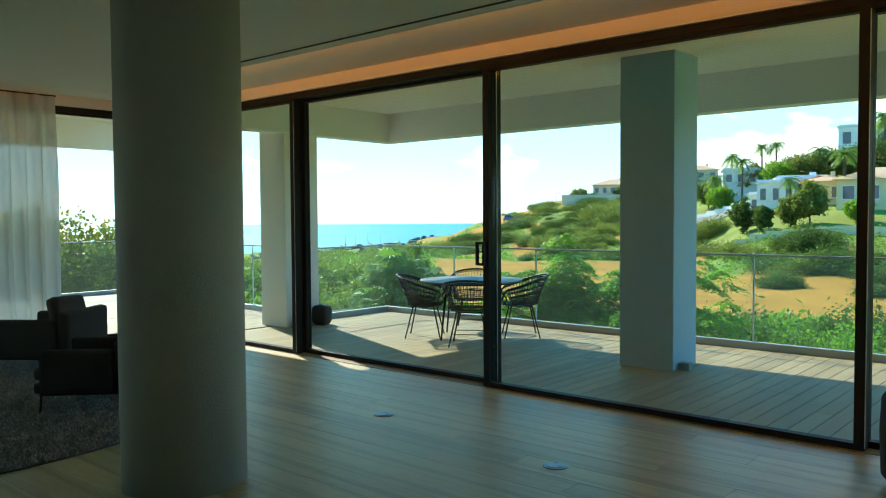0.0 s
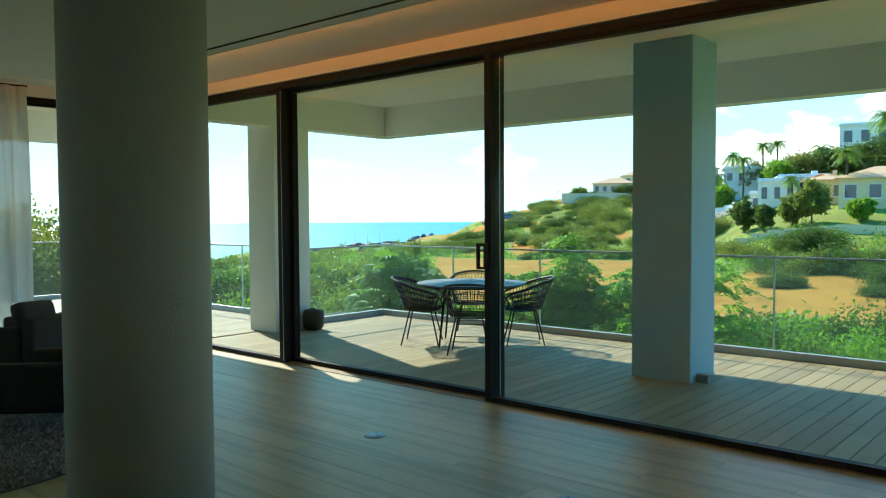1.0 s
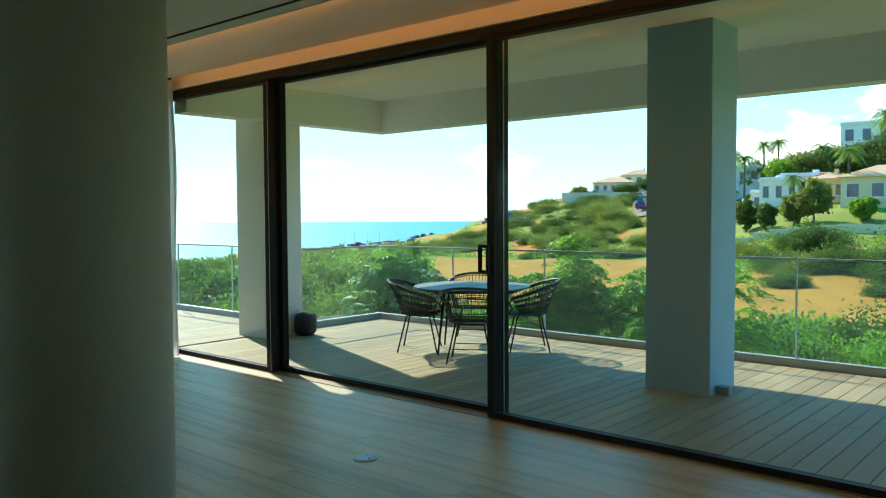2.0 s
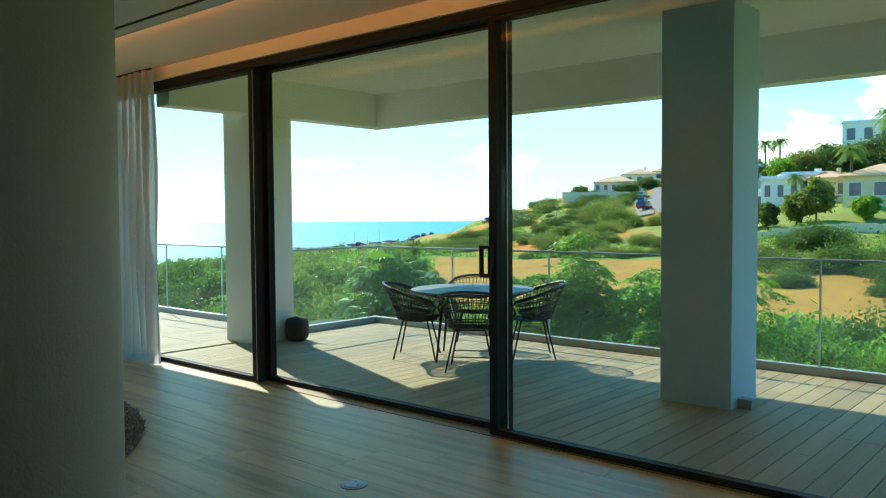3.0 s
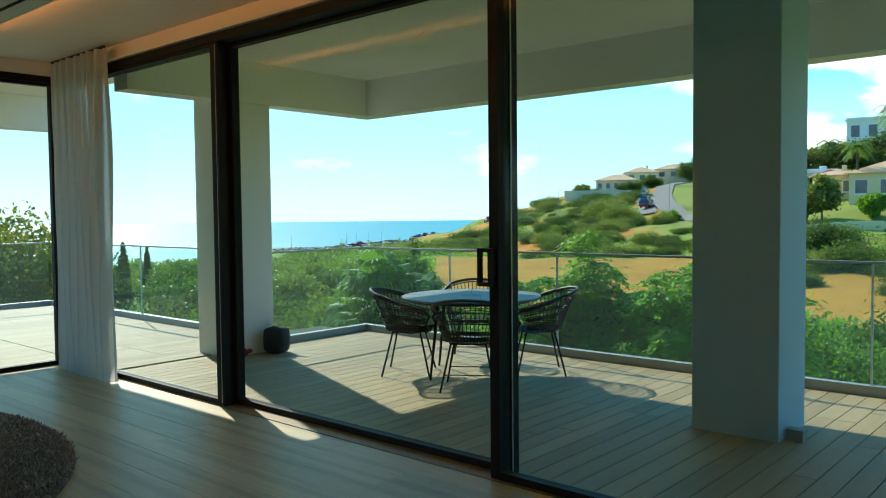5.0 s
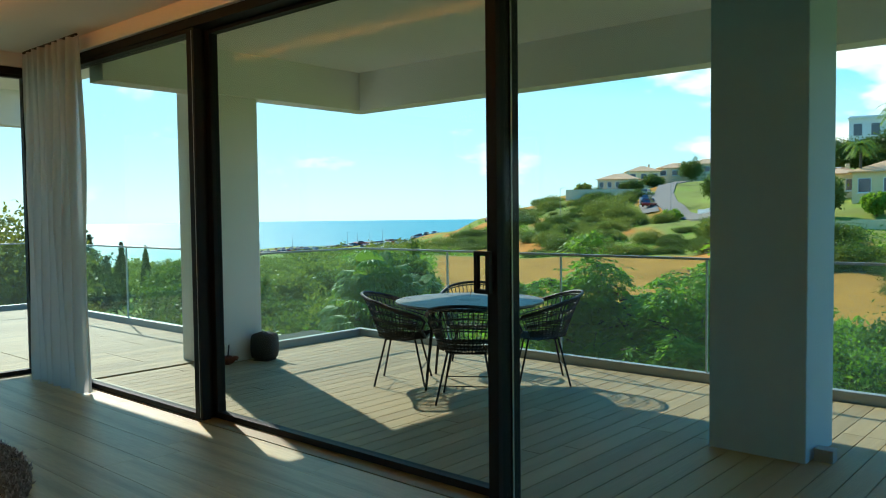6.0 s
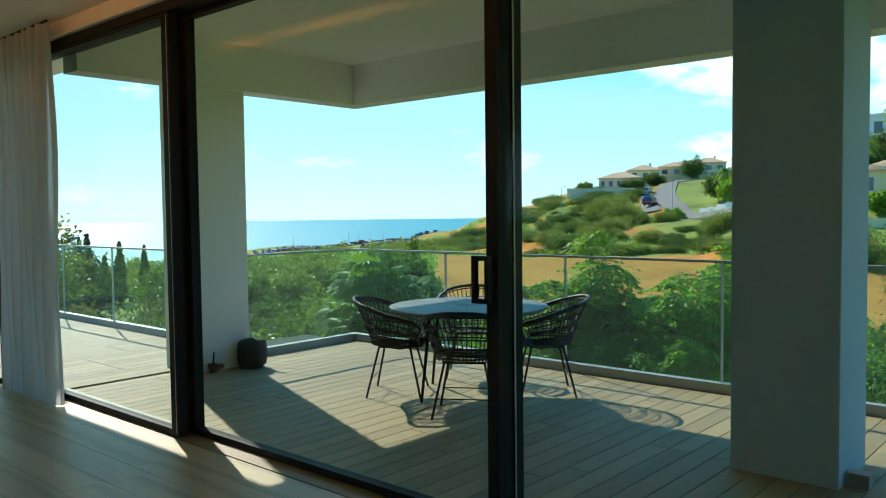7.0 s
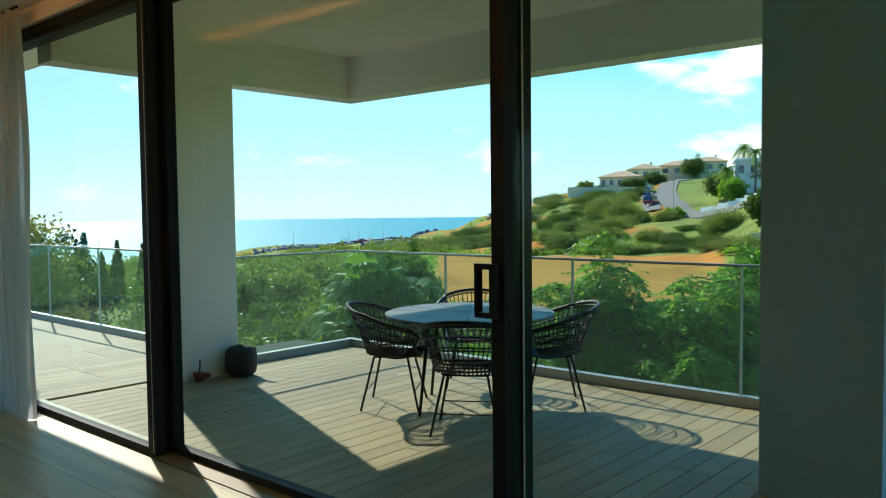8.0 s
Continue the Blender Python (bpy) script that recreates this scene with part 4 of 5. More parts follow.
def cypress(x, y, z, h, r, seed):
    r *= 0.6
    e = empty("cypress_tree", x, y, z)
    rs = np.random.RandomState(seed)
    n = 160
    k = rs.rand(n)
    rad = r * np.minimum(1, (1 - k) * 1.5 + 0.06) * np.minimum(1, k * 6 + 0.3) * (0.6 + 0.4 * rs.rand(n))
    a = rs.rand(n) * 2 * np.pi
    pts = np.stack([rad * np.cos(a), rad * np.sin(a), 0.3 + k * (h - 0.3)], 1)
    c = new("crown", leaves("crown", pts, r * 0.45 * (1 - k) + 0.05, 60, 0.055, M["cypress"], seed, 0.0, 2.6))
    c.parent = e
    part("trunk", tube(bmesh.new(), [(0, 0, -0.1), (0, 0, h * 0.8)], 0.09, 6, False, 0.02), M["bark"], e)
    return tagged(e, "slim dark cypress tree against the sea", "tree", "cypress trees")


for az, d, el, r, sd in ((67.0, 58, -2.3, 0.5, 1), (65.7, 60, -2.0, 0.55, 2), (65.2, 56, -1.5, 0.75, 3), (63.3, 62, -2.1, 0.8, 4), (64.2, 60, -3.0, 0.7, 5), (61.8, 66, -2.4, 0.6, 6)):
    x, y, g = at_spot(az, d)
    cypress(x, y, g, height_at(d, el + 0.4) - g, r, sd)


def palm(name, x, y, z, h, fronds, length, seed, label, trunk=0.16, droop=0.7, wide=0.15):
    e = empty(name, x, y, z)
    part("trunk", tube(bmesh.new(), [(0, 0, -0.1), (0.06, 0, h * 0.5), (0.02, 0.05, h)], trunk, 8, False, trunk * 0.75), M["bark"], e)
    r = random.Random(seed)
    bm = bmesh.new()
    for i in range(fronds):
        a = i * 2.4 + r.uniform(-0.2, 0.2)
        rise = r.uniform(-0.5, 1.15)
        ln = length * r.uniform(0.8, 1.1)
        spine = []
        for k in range(7):
            s = k / 6
            spine.append(Vector((math.cos(a) * ln * s, math.sin(a) * ln * s, h + ln * (rise * s - (droop + 0.3 * rise) * s * s))))
        side = Vector((-math.sin(a), math.cos(a), 0))
        for p, q in zip(spine, spine[1:]):
            for sg in (-1, 1):
                for m_ in (0.15, 0.65):
                    o = p.lerp(q, m_)
                    tip = o + side * sg * wide * length + (q - p) * 0.9 + Vector((0, 0, -0.05 * length))
                    w = (q - p) * 0.28
                    bm.faces.new([bm.verts.new(v) for v in (o - w * 0.4, o + w, tip)])
        tube(bm, spine, 0.018 * length, 3, False, 0.004 * length)
    part("crown", bm, M["palmleaf"], e)
    return tagged(e, label, "palm tree", "palms")


for az, d, el, h, L, sd in ((19.0, 150, 4.6, 5.2, 2.6, 1), (18.1, 150, 4.7, 5.4, 2.6, 2), (13.8, 106, 4.0, 5.0, 2.6, 3), (11.7, 150, 6.2, 5.0, 4.2, 4), (20.2, 136, 3.7, 4.5, 2.6, 5), (22.0, 140, 2.6, 4.2, 2.8, 6), (15.4, 140, 4.3, 4.5, 2.8, 7), (17.1, 110, 2.4, 3.2, 2.0, 8), (20.9, 150, 4.0, 5.5, 3.0, 9)):
    x, y, g = at_spot(az, d)
    top = height_at(d, el)
    palm("palm_tree", x, y, g, max(2.0, top - g), 40, L * 0.72, sd, "tall palm with a feathery green crown on the hill", 0.17)


def fan_palm(x, y, z, h, seed):
    e = empty("fan_palm", x, y, z)
    r = random.Random(seed)
    part("trunk", tube(bmesh.new(), [(0, 0, -0.1), (0.04, 0.02, h * 0.5), (0, 0, h)], 0.10, 8, False, 0.08), M["bark"], e)
    bm = bmesh.new()
    for i in range(24):
        a = i * 2.4 + r.uniform(-0.3, 0.3)
        out, side = Vector((math.cos(a), math.sin(a), 0)), Vector((-math.sin(a), math.cos(a), 0))
        tilt = r.uniform(-0.1, 1.3)
        hub = Vector((0, 0, h)) + out * 0.38 * math.cos(tilt) + Vector((0, 0, 0.38 * math.sin(tilt) + 0.05))
        tube(bm, [(0, 0, h - 0.05), (Vector((0, 0, h)) + hub) / 2 + Vector((0, 0, 0.05)), hub], 0.012, 4, False, 0.007)
        ahead = out * math.cos(tilt - 0.5) + Vector((0, 0, math.sin(tilt - 0.5)))
        rad = r.uniform(0.26, 0.38)
        for k in range(15):
            b0 = radians(-105 + 15 * k)
            dv = ahead * math.cos(b0) + side * math.sin(b0)
            pv = side * math.cos(b0) - ahead * math.sin(b0)
            mid = hub + dv * rad * 0.6
            tip = hub + dv * rad * (1.0 - 0.2 * abs(b0) / 1.9) + Vector((0, 0, -0.16 * rad - r.uniform(0, 0.1)))
            w = pv * rad * 0.085
            lift = Vector((0, 0, 0.012))
            q = [bm.verts.new(p) for p in (hub, mid - w, mid + w, tip, mid + lift)]
            for f in ((0, 1, 4), (0, 4, 2), (1, 3, 4), (4, 3, 2)):
                bm.faces.new([q[m] for m in f])
    part("crown", bm, M["palmleaf"], e)
    return tagged(e, "fresh green fan palm in the garden below", "palm tree", "fan palms in the garden")


for az, d, el, sd in ((45.9, 12.8, -2.6, 11), (43.2, 13.2, -4.0, 12), (47.2, 13.6, -4.6, 13), (44.4, 12.6, -4.4, 14), (46.4, 12.3, -5.6, 15), (42.4, 12.9, -5.6, 16)):
    x, y, g = at_spot(az, d)
    fan_palm(x, y, g, height_at(d, el) - g - 0.55, sd)

# scrub on the hill: a few bushes built once, then repeated
BUSH = "rounded dark green scrub bush on the hillside"
proto = []
for i in range(5):
    proto.append(tree("scrub_bush", *at_spot(30 + i, 118 + 5 * i), 1.15, 1.35, 0.7, 80, 150, 0.055, (M["leaf2"], M["maquis"], M["leaf2"], M["maquis"], M["leaf2"])[i], 300 + i, BUSH, "bush", "hillside scrub", 0.05, 0.5))


def bush(az, d, s, i, low=1.0):
    x, y, g = at_spot(az, d)
    o = copy_thing(proto[i % 5], Matrix.Translation((x, y, g - 0.12 * s)) @ pose(0, 0, 0, 0, 0, rnd.uniform(0, 360)))
    o.scale = (s, s, s * low)


for az, d, s in ((15.5, 84, 2.1), (16.6, 83, 1.6), (14.5, 73, 2.2), (16.0, 72, 1.9), (17.2, 74, 1.7), (18.3, 78, 1.3), (17.3, 61, 1.1), (16.8, 62, 0.8), (12.4, 70, 1.1), (13.0, 79, 0.9), (11.4, 78, 1.3), (11.4, 57, 0.9), (10.4, 66, 1.6), (20.0, 82, 1.5), (21.5, 88, 1.5), (22.8, 100, 1.6)):
    bush(az, d, s, rnd.randrange(5), 0.8)
count = 0
while count < 200:
    az, d = rnd.uniform(21.5, 44), rnd.uniform(103, 200)
    if dirt(az, d) > 0.3 or (az < 27.6 and d > 122) or (az > 38 and d > 150):
        continue
    bush(az, d, rnd.choice((0.6, 0.8, 1.1, 1.4, 1.9)) * rnd.uniform(0.8, 1.15), rnd.randrange(5), rnd.uniform(0.55, 0.85))
    count += 1
for az, d, s in ((29.4, 150, 2.8), (28.8, 144, 2.4), (30.2, 152, 2.2), (25.9, 134, 1.4), (22.0, 112, 2.0)):
    bush(az, d, s, 3)
far_scrub = []
for i in range(190):
    az, d = rnd.uniform(43.5, 78), 60 * (2.3 ** rnd.random())
    s = rnd.uniform(0.8, 1.5) * (d / 100) ** 0.6
    x, y, g = at_spot(az, d)
    far_scrub.append(crown_points(1.4 * s, 1.4 * s, 0.7 * s, 0.5 * s, 34, 500 + i) + np.array((x, y, g)))
far_scrub = np.concatenate(far_scrub)
o = new("far_scrub", leaves("far_scrub", far_scrub, 0.55, 15, 0.17, M["maquis"], 88))
tagged(o, "far scrub and hedges on the slope down to the shore", "scrub", "", "stuff")
# low tufts of grass and heath between the bushes
tuft = []
while len(tuft) < 7000:
    az, d = rnd.uniform(5, 50), 36 * (5.2 ** rnd.random())
    if dirt(az, d) > 0.3 or (9 < az < 27.5 and 95 < d) or noise.noise((az * 0.5, d * 0.12, 2)) < -0.12:
        continue
    x, y = spot(az, d)
    tuft.append((x, y, land(x, y) + 0.06))
o = new("grass_tufts", leaves("grass_tufts", tuft, 0.9, 7, 0.16, M["grass"], 77, 0.0, 2.6))
tagged(o, "low tufts of green and olive grass on the hillside", "grass", "", "stuff")
# trees between the villas
for az, d, el, rx, mt, sd in ((15.8, 97, 2.0, 1.8, "maquis", 1), (17.0, 98, 1.2, 1.3, "maquis", 2), (20.0, 100, 1.0, 1.3, "leaf2", 3), (16.6, 140, 4.0, 3.2, "olive", 4), (15.2, 142, 4.2, 3.2, "maquis", 5), (13.8, 144, 4.3, 3.0, "leaf2", 6), (12.6, 140, 4.5, 3.2, "leaf2", 7), (11.2, 140, 4.9, 3.6, "leaf2", 8), (12.9, 98, 0.9, 1.2, "hedge", 9), (22.4, 150, 2.4, 2.4, "leaf2", 10), (21.6, 136, 1.9, 2.0, "hedge", 11), (28.0, 196, 2.0, 2.6, "leaf2", 12), (26.6, 204, 2.4, 2.4, "leaf2", 13), (31.4, 192, 1.9, 1.8, "maquis", 14), (24.0, 222, 3.4, 3.0, "leaf2", 15), (18.7, 96, 0.6, 0.9, "leaf2", 16), (10.2, 138, 4.6, 3.4, "olive", 17), (8.6, 136, 4.2, 3.4, "leaf2", 18), (25.3, 138, -0.1, 1.3, "hedge", 19), (17.9, 138, 3.6, 2.6, "hedge", 20), (19.6, 142, 3.3, 2.4, "olive", 21)):
    x, y, g = at_spot(az, d)
    top = height_at(d, el)
    tree("garden_tree", x, y, g, max(1.6, top - g), rx, max(1.6, top - g) * 0.42, 150, 40, 0.19, M[mt], 400 + sd, "rounded green tree between the villas", "tree", "trees between the villas", 0.13)


# ---- villas, road and cars ----
def house(name, az, d, z, w, dep, h, walls, roof, label, turn=0, bays=4, floors=1):
    """A villa whose front faces local -y: body, roof, windows with frames and sills."""
    x, y = spot(az, d)
    e = empty(name, x, y, z, az + turn)
    part("wall", a_box(-w / 2, w / 2, 0, dep, -2.5, h), walls, e)
    if roof == "hip":
        bm = bmesh.new()
        o, rise = 0.45, min(w, dep) * 0.20
        lo = [bm.verts.new(p) for p in ((-w / 2 - o, -o, h), (w / 2 + o, -o, h), (w / 2 + o, dep + o, h), (-w / 2 - o, dep + o, h))]
        lo2 = [bm.verts.new((v.co.x, v.co.y, h + 0.12)) for v in lo]
        r0, r1 = bm.verts.new((-w / 2 + dep * 0.45, dep / 2, h + rise)), bm.verts.new((w / 2 - dep * 0.45, dep / 2, h + rise))
        bm.faces.new(lo[::-1])
        for k in range(4):
            bm.faces.new((lo[k], lo[(k + 1) % 4], lo2[(k + 1) % 4], lo2[k]))
        bm.faces.new((lo2[0], lo2[1], r1, r0))
        bm.faces.new((lo2[1], lo2[2], r1))
        bm.faces.new((lo2[2], lo2[3], r0, r1))
        bm.faces.new((lo2[3], lo2[0], r0))
        rf = part("roof", bm, M["tile"], e, "terracotta tiled hipped roof")
        part("chimney", a_box(w * 0.18, w * 0.18 + 0.5, dep * 0.55, dep * 0.55 + 0.5, h + 0.1, h + rise + 0.5), walls, rf)
    else:
        bm = a_box(-w / 2 - 0.25, w / 2 + 0.25, -0.35, dep + 0.2, h, h + 0.22)
        box(bm, -w / 2, w / 2, 0, 0.12, h + 0.22, h + 0.5)
        rf = part("roof", bm, M["white"], e, "flat white roof slab")
        part("chimney", a_box(w * 0.2, w * 0.2 + 0.8, dep * 0.4, dep * 0.4 + 0.7, h + 0.22, h + 1.0), walls, rf)
    fh = h / floors
    for f in range(floors):
        for k in range(bays):
            cx = -w / 2 + w * (k + 0.5) / bays
            ww, z0, z1 = w / bays * 0.27, f * fh + fh * 0.28, f * fh + fh * 0.80
            wd = part("window", a_box(cx - ww, cx + ww, -0.03, 0.02, z0, z1), M["white"], e, "white framed window")
            part("pane", a_box(cx - ww + 0.08, cx + ww - 0.08, -0.045, -0.028, z0 + 0.08, z1 - 0.08), M["pane"], wd)
            part("sill", a_box(cx - ww - 0.1, cx + ww + 0.1, -0.12, -0.031, z0 - 0.1, z0), M["white"], wd)
    return tagged(e, label, "house")


house("villa", 20.3, 140, 6.3, 5.6, 6, 2.7, M["white"], "flat", "white flat-roofed modern villa on the hill", 4, 3)
house("villa", 18.0, 118, 2.6, 5.0, 6, 3.4, M["white"], "flat", "white modern villa with a flat parapet roof", -4, 3)
house("villa", 16.4, 120, 3.4, 6.5, 6, 3.2, M["white"], "flat", "low white villa with a terrace roof", 6, 3)
house("villa", 19.0, 122, 1.8, 3.2, 5, 2.6, M["white"], "flat", "small white villa with a roof terrace", -8, 2)
house("villa", 11.4, 105, 2.4, 10.5, 8, 3.3, M["cream"], "hip", "cream villa with a terracotta hipped roof", -3, 4)
house("villa", 14.9, 112, 2.9, 5.0, 7, 2.9, M["cream"], "hip", "cream side wing with a terracotta roof", 5, 2)
house("villa", 11.9, 172, 14.0, 15.0, 9, 4.6, M["white"], "flat", "large white flat-roofed villa at the top of the hill", 0, 5)
house("villa", 7.0, 150, 10.0, 11.0, 8, 5.4, M["white"], "flat", "white two-storey villa among trees", 5, 4, 2)
house("villa", 29.0, 197, 6.4, 9.6, 8, 2.7, M["pink"], "hip", "pale villa with a terracotta roof on the ridge", -8, 5)
house("villa", 27.2, 216, 9.0, 8.4, 8, 2.8, M["pink"], "hip", "peach villa with a terracotta roof on the ridge", 6, 3)
house("villa", 25.1, 226, 10.2, 9.4, 8, 2.8, M["pink"], "hip", "peach villa half hidden by trees", -4, 3)
house("villa", 23.0, 232, 11.2, 9.0, 8, 3.0, M["pink"], "hip", "peach villa behind palms on the ridge", 4, 3)
house("villa", 21.4, 160, 6.0, 5.0, 6, 2.6, M["white"], "flat", "small white garden house beside the road", -12, 2)


def long_wall(name, a0, d0, a1, d1, z0, z1, material, label, parts=6):
    e = empty(name)
    for k in range(parts):
        p, q = [spot(a0 + (a1 - a0) * t, d0 + (d1 - d0) * t) for t in (k / parts, (k + 1) / parts)]
        ln = math.hypot(q[0] - p[0], q[1] - p[1])
        bm = a_box(0, ln, -0.12, 0.12, -1.5, z1 - z0, 0.0)
        bmesh.ops.transform(bm, matrix=Matrix.Translation((p[0], p[1], max(z0, land(*p) - 0.2) if z0 > -90 else land(*p))) @ Matrix.Rotation(math.atan2(q[1] - p[1], q[0] - p[0]), 4, "Z"), verts=bm.verts)
        part("wall_section", bm, material, e)
    return tagged(e, label, "wall")


long_wall("boundary_wall", 32.6, 184, 27.9, 188, 4.9, 6.5, M["pink"], "long pale boundary wall on the ridge")
long_wall("boundary_wall", 23.6, 142, 18.6, 122, -99, -98.0, M["white"], "low white garden wall beside the road", 9)
long_wall("boundary_wall", 20.6, 91, 8.0, 91, -99, -98.1, M["cream"], "low cream wall in front of the villas", 12)
long_wall("garden_wall", 63, 19.5, 76, 19.5, -2.4, -1.0, M["render"], "low grey garden wall below the side terrace", 4)


def ribbon(name, pts, width, material, label, category):
    bm = bmesh.new()
    rows = []
    fine = []
    for p, q in zip(pts, pts[1:]):
        fine += [(p[0] + (q[0] - p[0]) * k / 6, p[1] + (q[1] - p[1]) * k / 6) for k in range(6)]
    fine.append(pts[-1])
    xy = [Vector((*spot(*p), 0)) for p in fine]
    for i, p in enumerate(xy):
        d = (xy[min(i + 1, len(xy) - 1)] - xy[max(i - 1, 0)]).normalized()
        s = Vector((-d.y, d.x, 0)) * width / 2
        rows.append([bm.verts.new((*(p + s * k).xy, land(*(p + s * k).xy) + dz)) for k, dz in ((-1.03, -0.3), (-1, 0.22), (1, 0.22), (1.03, -0.3))])
    for a, b_ in zip(rows, rows[1:]):
        for k in range(3):
            bm.faces.new((a[k], a[k + 1], b_[k + 1], b_[k]))
    return structure(name, bm, material, label, category)


ribbon("road", [(18.8, 124), (21.0, 128), (23.2, 134), (24.9, 146), (25.7, 162), (25.9, 180), (25.6, 200), (24.6, 216)], 4.2, M["asphalt"], "pale sunlit asphalt road climbing the hill", "road")
ribbon("parking_strip", [(26.75, 150), (27.0, 164), (27.05, 184)], 3.0, M["asphalt"], "pale gravelly parking strip beside the hill road", "pavement")


def car(x, y, z, rz, paint, label, group, size=1.0):
    e = empty("car", x, y, z, rz)
    bm = a_box(-2.0, 2.0, -0.82, 0.82, 0.28, 0.82, 0.14)
    part("body", bm, paint, e, "", True)
    bm = bmesh.new()
    lo = [bm.verts.new(p) for p in ((-1.5, -0.74, 0.80), (1.0, -0.74, 0.80), (1.0, 0.74, 0.80), (-1.5, 0.74, 0.80))]
    hi = [bm.verts.new(p) for p in ((-1.1, -0.62, 1.38), (0.35, -0.62, 1.38), (0.35, 0.62, 1.38), (-1.1, 0.62, 1.38))]
    for k in range(4):
        bm.faces.new((lo[k], lo[(k + 1) % 4], hi[(k + 1) % 4], hi[k]))
    part("windows", bm, M["pane"], e)
    part("roof", a_box(-1.14, 0.39, -0.65, 0.65, 1.36, 1.43, 0.02), paint, e)
    for sx in (-1.2, 1.25):
        for sy in (-0.80, 0.80):
            bm = lathe(bmesh.new(), [(0.31, -0.1), (0.31, 0.1)], 14)
            bmesh.ops.transform(bm, matrix=pose(sx, sy, 0.31, 90, 0, 0), verts=bm.verts)
            part("wheel", bm, M["tyre"], e)
    e.scale = (size, size, size)
    return tagged(e, label, "car", group)


paints = [mat("car_paint_%s" % n, c, 0.3, 0.2, vary=0.05) for n, c in (("white", (0.75, 0.76, 0.77)), ("silver", (0.45, 0.47, 0.5)), ("red", (0.35, 0.03, 0.02)), ("black", (0.02, 0.02, 0.025)), ("blue", (0.06, 0.12, 0.25)))]
names = ("white", "silver", "red", "black", "blue")
protos = []
for k, (az, d) in enumerate(((27.05, 182), (26.98, 170), (26.85, 158), (26.95, 164), (44.6, 330))):
    x, y, g = at_spot(az, d)
    protos.append(car(x, y, g + 0.16, az + (70 if k < 4 else 60), paints[k], "parked %s car beside the road" % names[k], "parked cars by the road" if k < 4 else "parked cars near the shore", 1.0))
lot = []
for i in range(190):
    az, d = (rnd.uniform(43.5, 55), rnd.choice((430, 470, 520, 570, 640)) + rnd.uniform(-12, 12)) if i % 2 else (rnd.uniform(41.5, 55), rnd.choice((310, 340, 372, 405)) + rnd.uniform(-6, 6))
    lot.append((az, d))
lot += [(45.4, 150), (46.2, 148), (46.9, 152), (45.8, 160), (47.0, 165), (46.5, 210), (44.6, 210), (38.0, 178), (37.4, 176), (36.4, 172)]
for i, (az, d) in enumerate(lot):
    k = i % 5
    x, y, g = at_spot(az, d)
    c = copy_thing(protos[k], pose(x, y, max(g, -31.5) + 0.1, 0, 0, az + rnd.choice((10, 75, 100))))
    c.scale = (1, 1, 1)
    tagged(c, "distant parked %s car in the shore car park" % names[k], "car", "parked cars near the shore")
# beach bar with a red awning, and flag poles
x, y, g = at_spot(46.9, 520)
e = empty("beach_bar", x, y, g, 47)
part("wall", a_box(-11, 11, 0, 6, -2, 3.0), M["white"], e)
bm = bmesh.new()
vs = [bm.verts.new(p) for p in ((-12, -3, 2.8), (12, -3, 2.8), (12, 7, 2.8), (-12, 7, 2.8), (-9, 2, 5.0), (9, 2, 5.0))]
for q in ((0, 1, 5, 4), (1, 2, 5), (2, 3, 4, 5), (3, 0, 4), (3, 2, 1, 0)):
    bm.faces.new([vs[k] for k in q])
part("awning", bm, M["red"], e, "faded red canvas awning")
e.scale = (0.9, 0.7, 0.55)
tagged(e, "low beach bar under a red awning", "building")
for az, d in ((48.3, 500), (45.8, 500), (52.2, 430), (47.6, 505), (46.7, 505)):
    x, y, g = at_spot(az, d)
    o = part("flag_pole", tube(bmesh.new(), [(0, 0, -0.3), (0, 0, 9.5)], 0.16, 6, False, 0.09), M["box"])
    o.matrix_world = pose(x, y, g)
    tagged(o, "thin grey pole near the shore", "pole", "poles near the shore")
for az, d, h in ((33.0, 150, 6.0), (25.4, 143, 6.4)):
    x, y, g = at_spot(az, d)
    e = empty("street_lamp", x, y, g)
    part("post", tube(bmesh.new(), [(0, 0, -0.2), (0, 0, h)], 0.06, 6, False, 0.04), M["box"], e)
    part("arm", tube(bmesh.new(), [(0, 0, h), (0.6, 0, h + 0.1)], 0.035, 6), M["box"], e)
    part("head", a_box(0.55, 0.95, -0.08, 0.08, h + 0.06, h + 0.14), M["box"], e)
    tagged(e, "slim grey street lamp on the hillside", "street lamp", "street lamps")

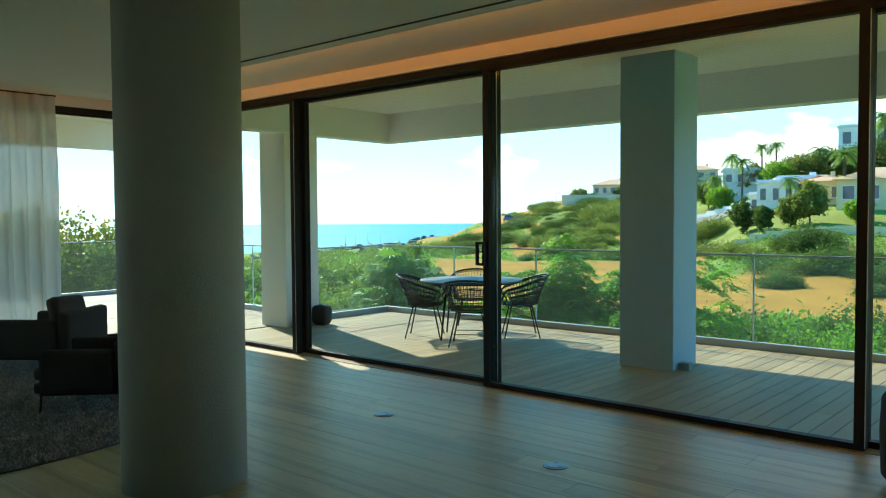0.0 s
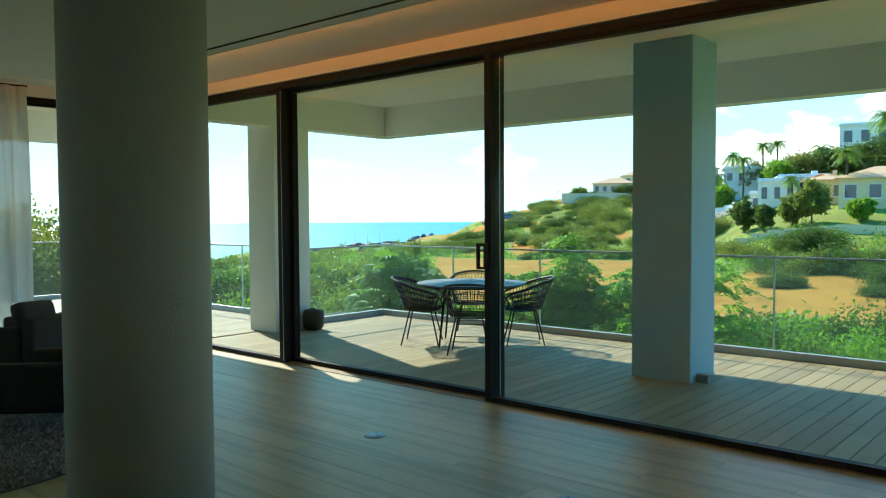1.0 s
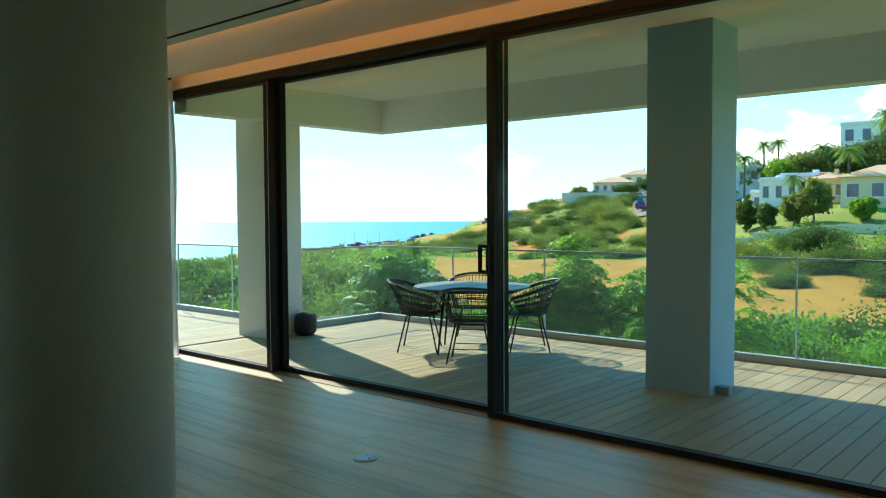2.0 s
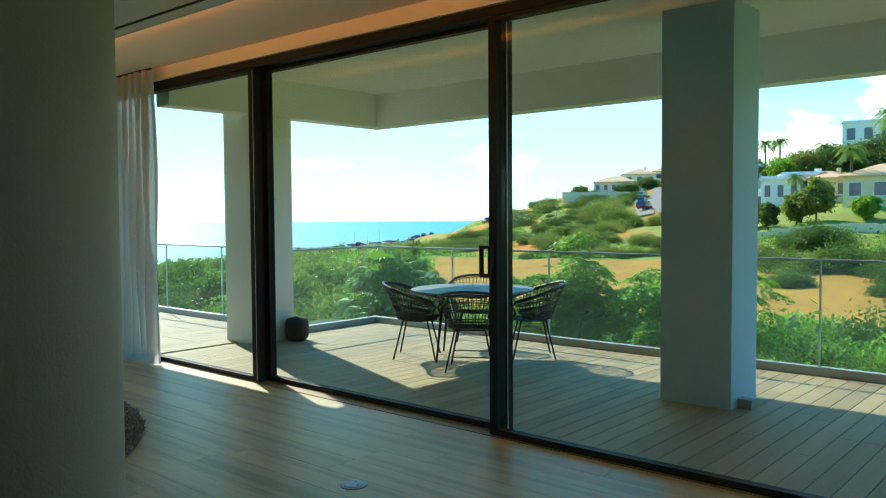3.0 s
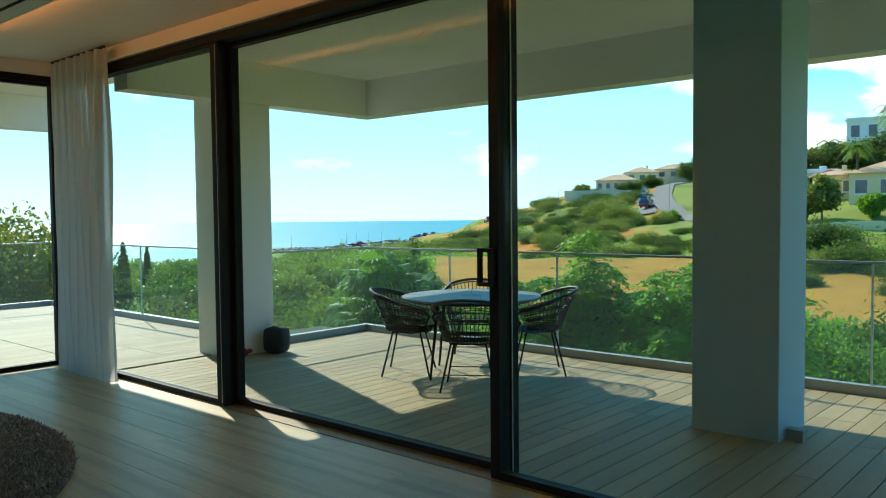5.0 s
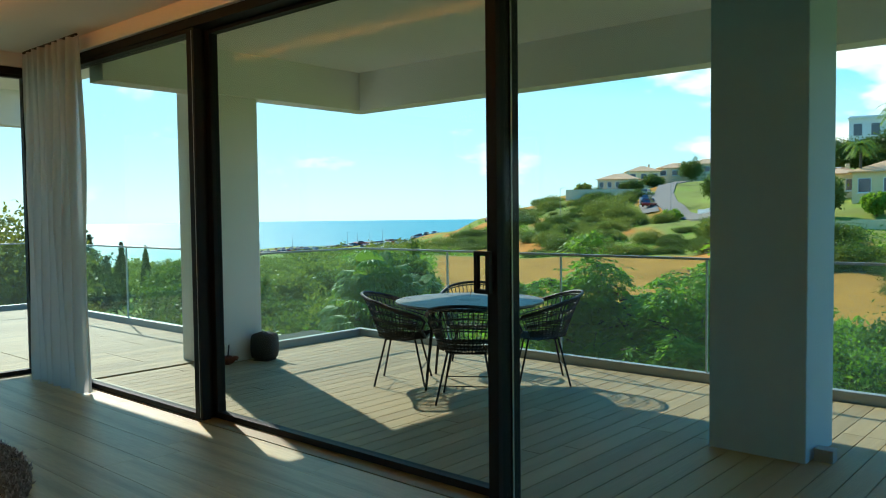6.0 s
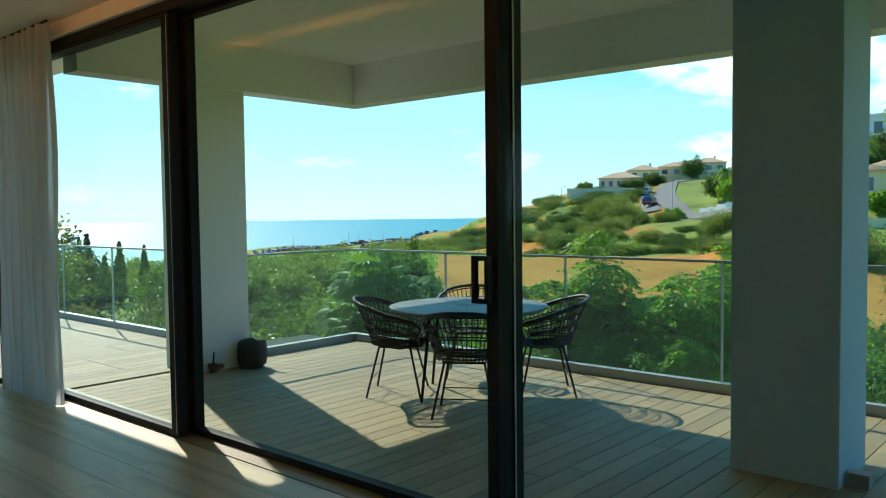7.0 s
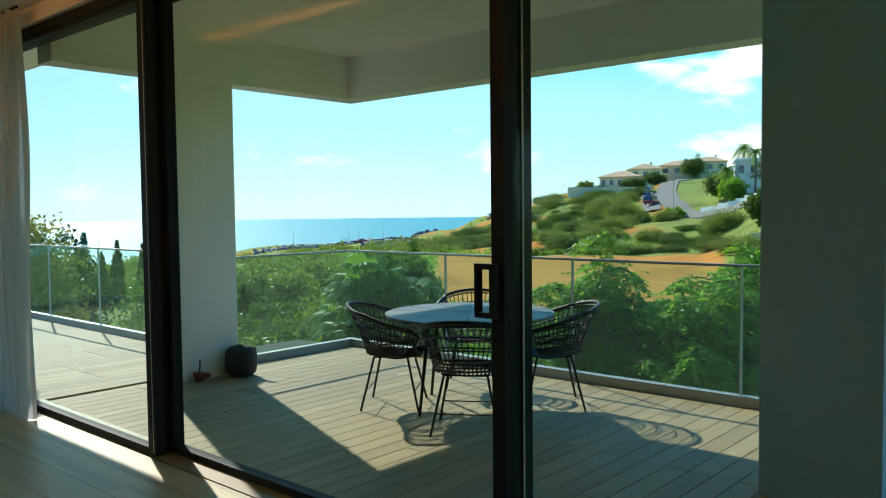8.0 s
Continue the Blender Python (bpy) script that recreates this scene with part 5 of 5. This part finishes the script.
# ---- planks: the room's floor and the deck ----
def plank_mesh(name, ln, w, th, material, bev=0.001):
    """One board along local x, its upper edges eased."""
    bm = bmesh.new()
    hw = w / 2
    lo = [bm.verts.new(p) for p in ((0, -hw, -th), (ln, -hw, -th), (ln, hw, -th), (0, hw, -th))]
    mid = [bm.verts.new((v.co.x, v.co.y, -bev)) for v in lo]
    hi = [bm.verts.new(p) for p in ((bev, -hw + bev, 0), (ln - bev, -hw + bev, 0), (ln - bev, hw - bev, 0), (bev, hw - bev, 0))]
    for a, b_ in ((lo, mid), (mid, hi)):
        for k in range(4):
            bm.faces.new((a[k], a[(k + 1) % 4], b_[(k + 1) % 4], b_[k]))
    bm.faces.new(hi)
    return finish(name, bm, material)


def lay(parent, rows, start, end, w, lengths, material, along, gap, th, seed):
    r = random.Random(seed)
    cache = {}
    for c in rows:
        s, stop = start, end
        first = True
        while s < stop - 0.05:
            ln = r.choice(lengths) * (r.choice((0.4, 0.7, 1.0)) if first else 1)
            first = False
            ln = round(min(ln, stop - s), 2)
            if stop - s - ln < 0.35:
                ln = round(stop - s, 3)
            key = round(ln, 2)
            if key not in cache:
                cache[key] = plank_mesh("plank", ln - gap, w - gap, th, material)
            o = new("plank", cache[key])
            o.parent = parent
            o.matrix_basis = pose(s, c, 0) if along == "x" else pose(c, s, 0, 0, 0, 90)
            s += ln


W1 = 0.24
lay(floor, [YG - 0.02 - W1 * (k + 0.5) for k in range(36)], XW + 0.02, XE, W1, (1.9, 2.2, 2.6), M["oak"], "x", 0.0012, 0.020, 5)
W2 = 0.145
lay(deck, [XR + 0.05 + W2 * (k + 0.5) for k in range(84)], YG + 0.202, YR - 0.05, W2, (1.8, 2.4), M["deck"], "y", 0.006, 0.024, 6)
lay(deck, [XL + 0.05 + W2 * (k + 0.5) for k in range(45)], YG + 0.202, YL - 0.05, W2, (1.8,), M["deck"], "y", 0.006, 0.024, 8)
lay(deck, [XL + 0.05 + W2 * (k + 0.5) for k in range(39)], -2.0, YG + 0.196, W2, (3.4,), M["deck"], "y", 0.006, 0.024, 9)
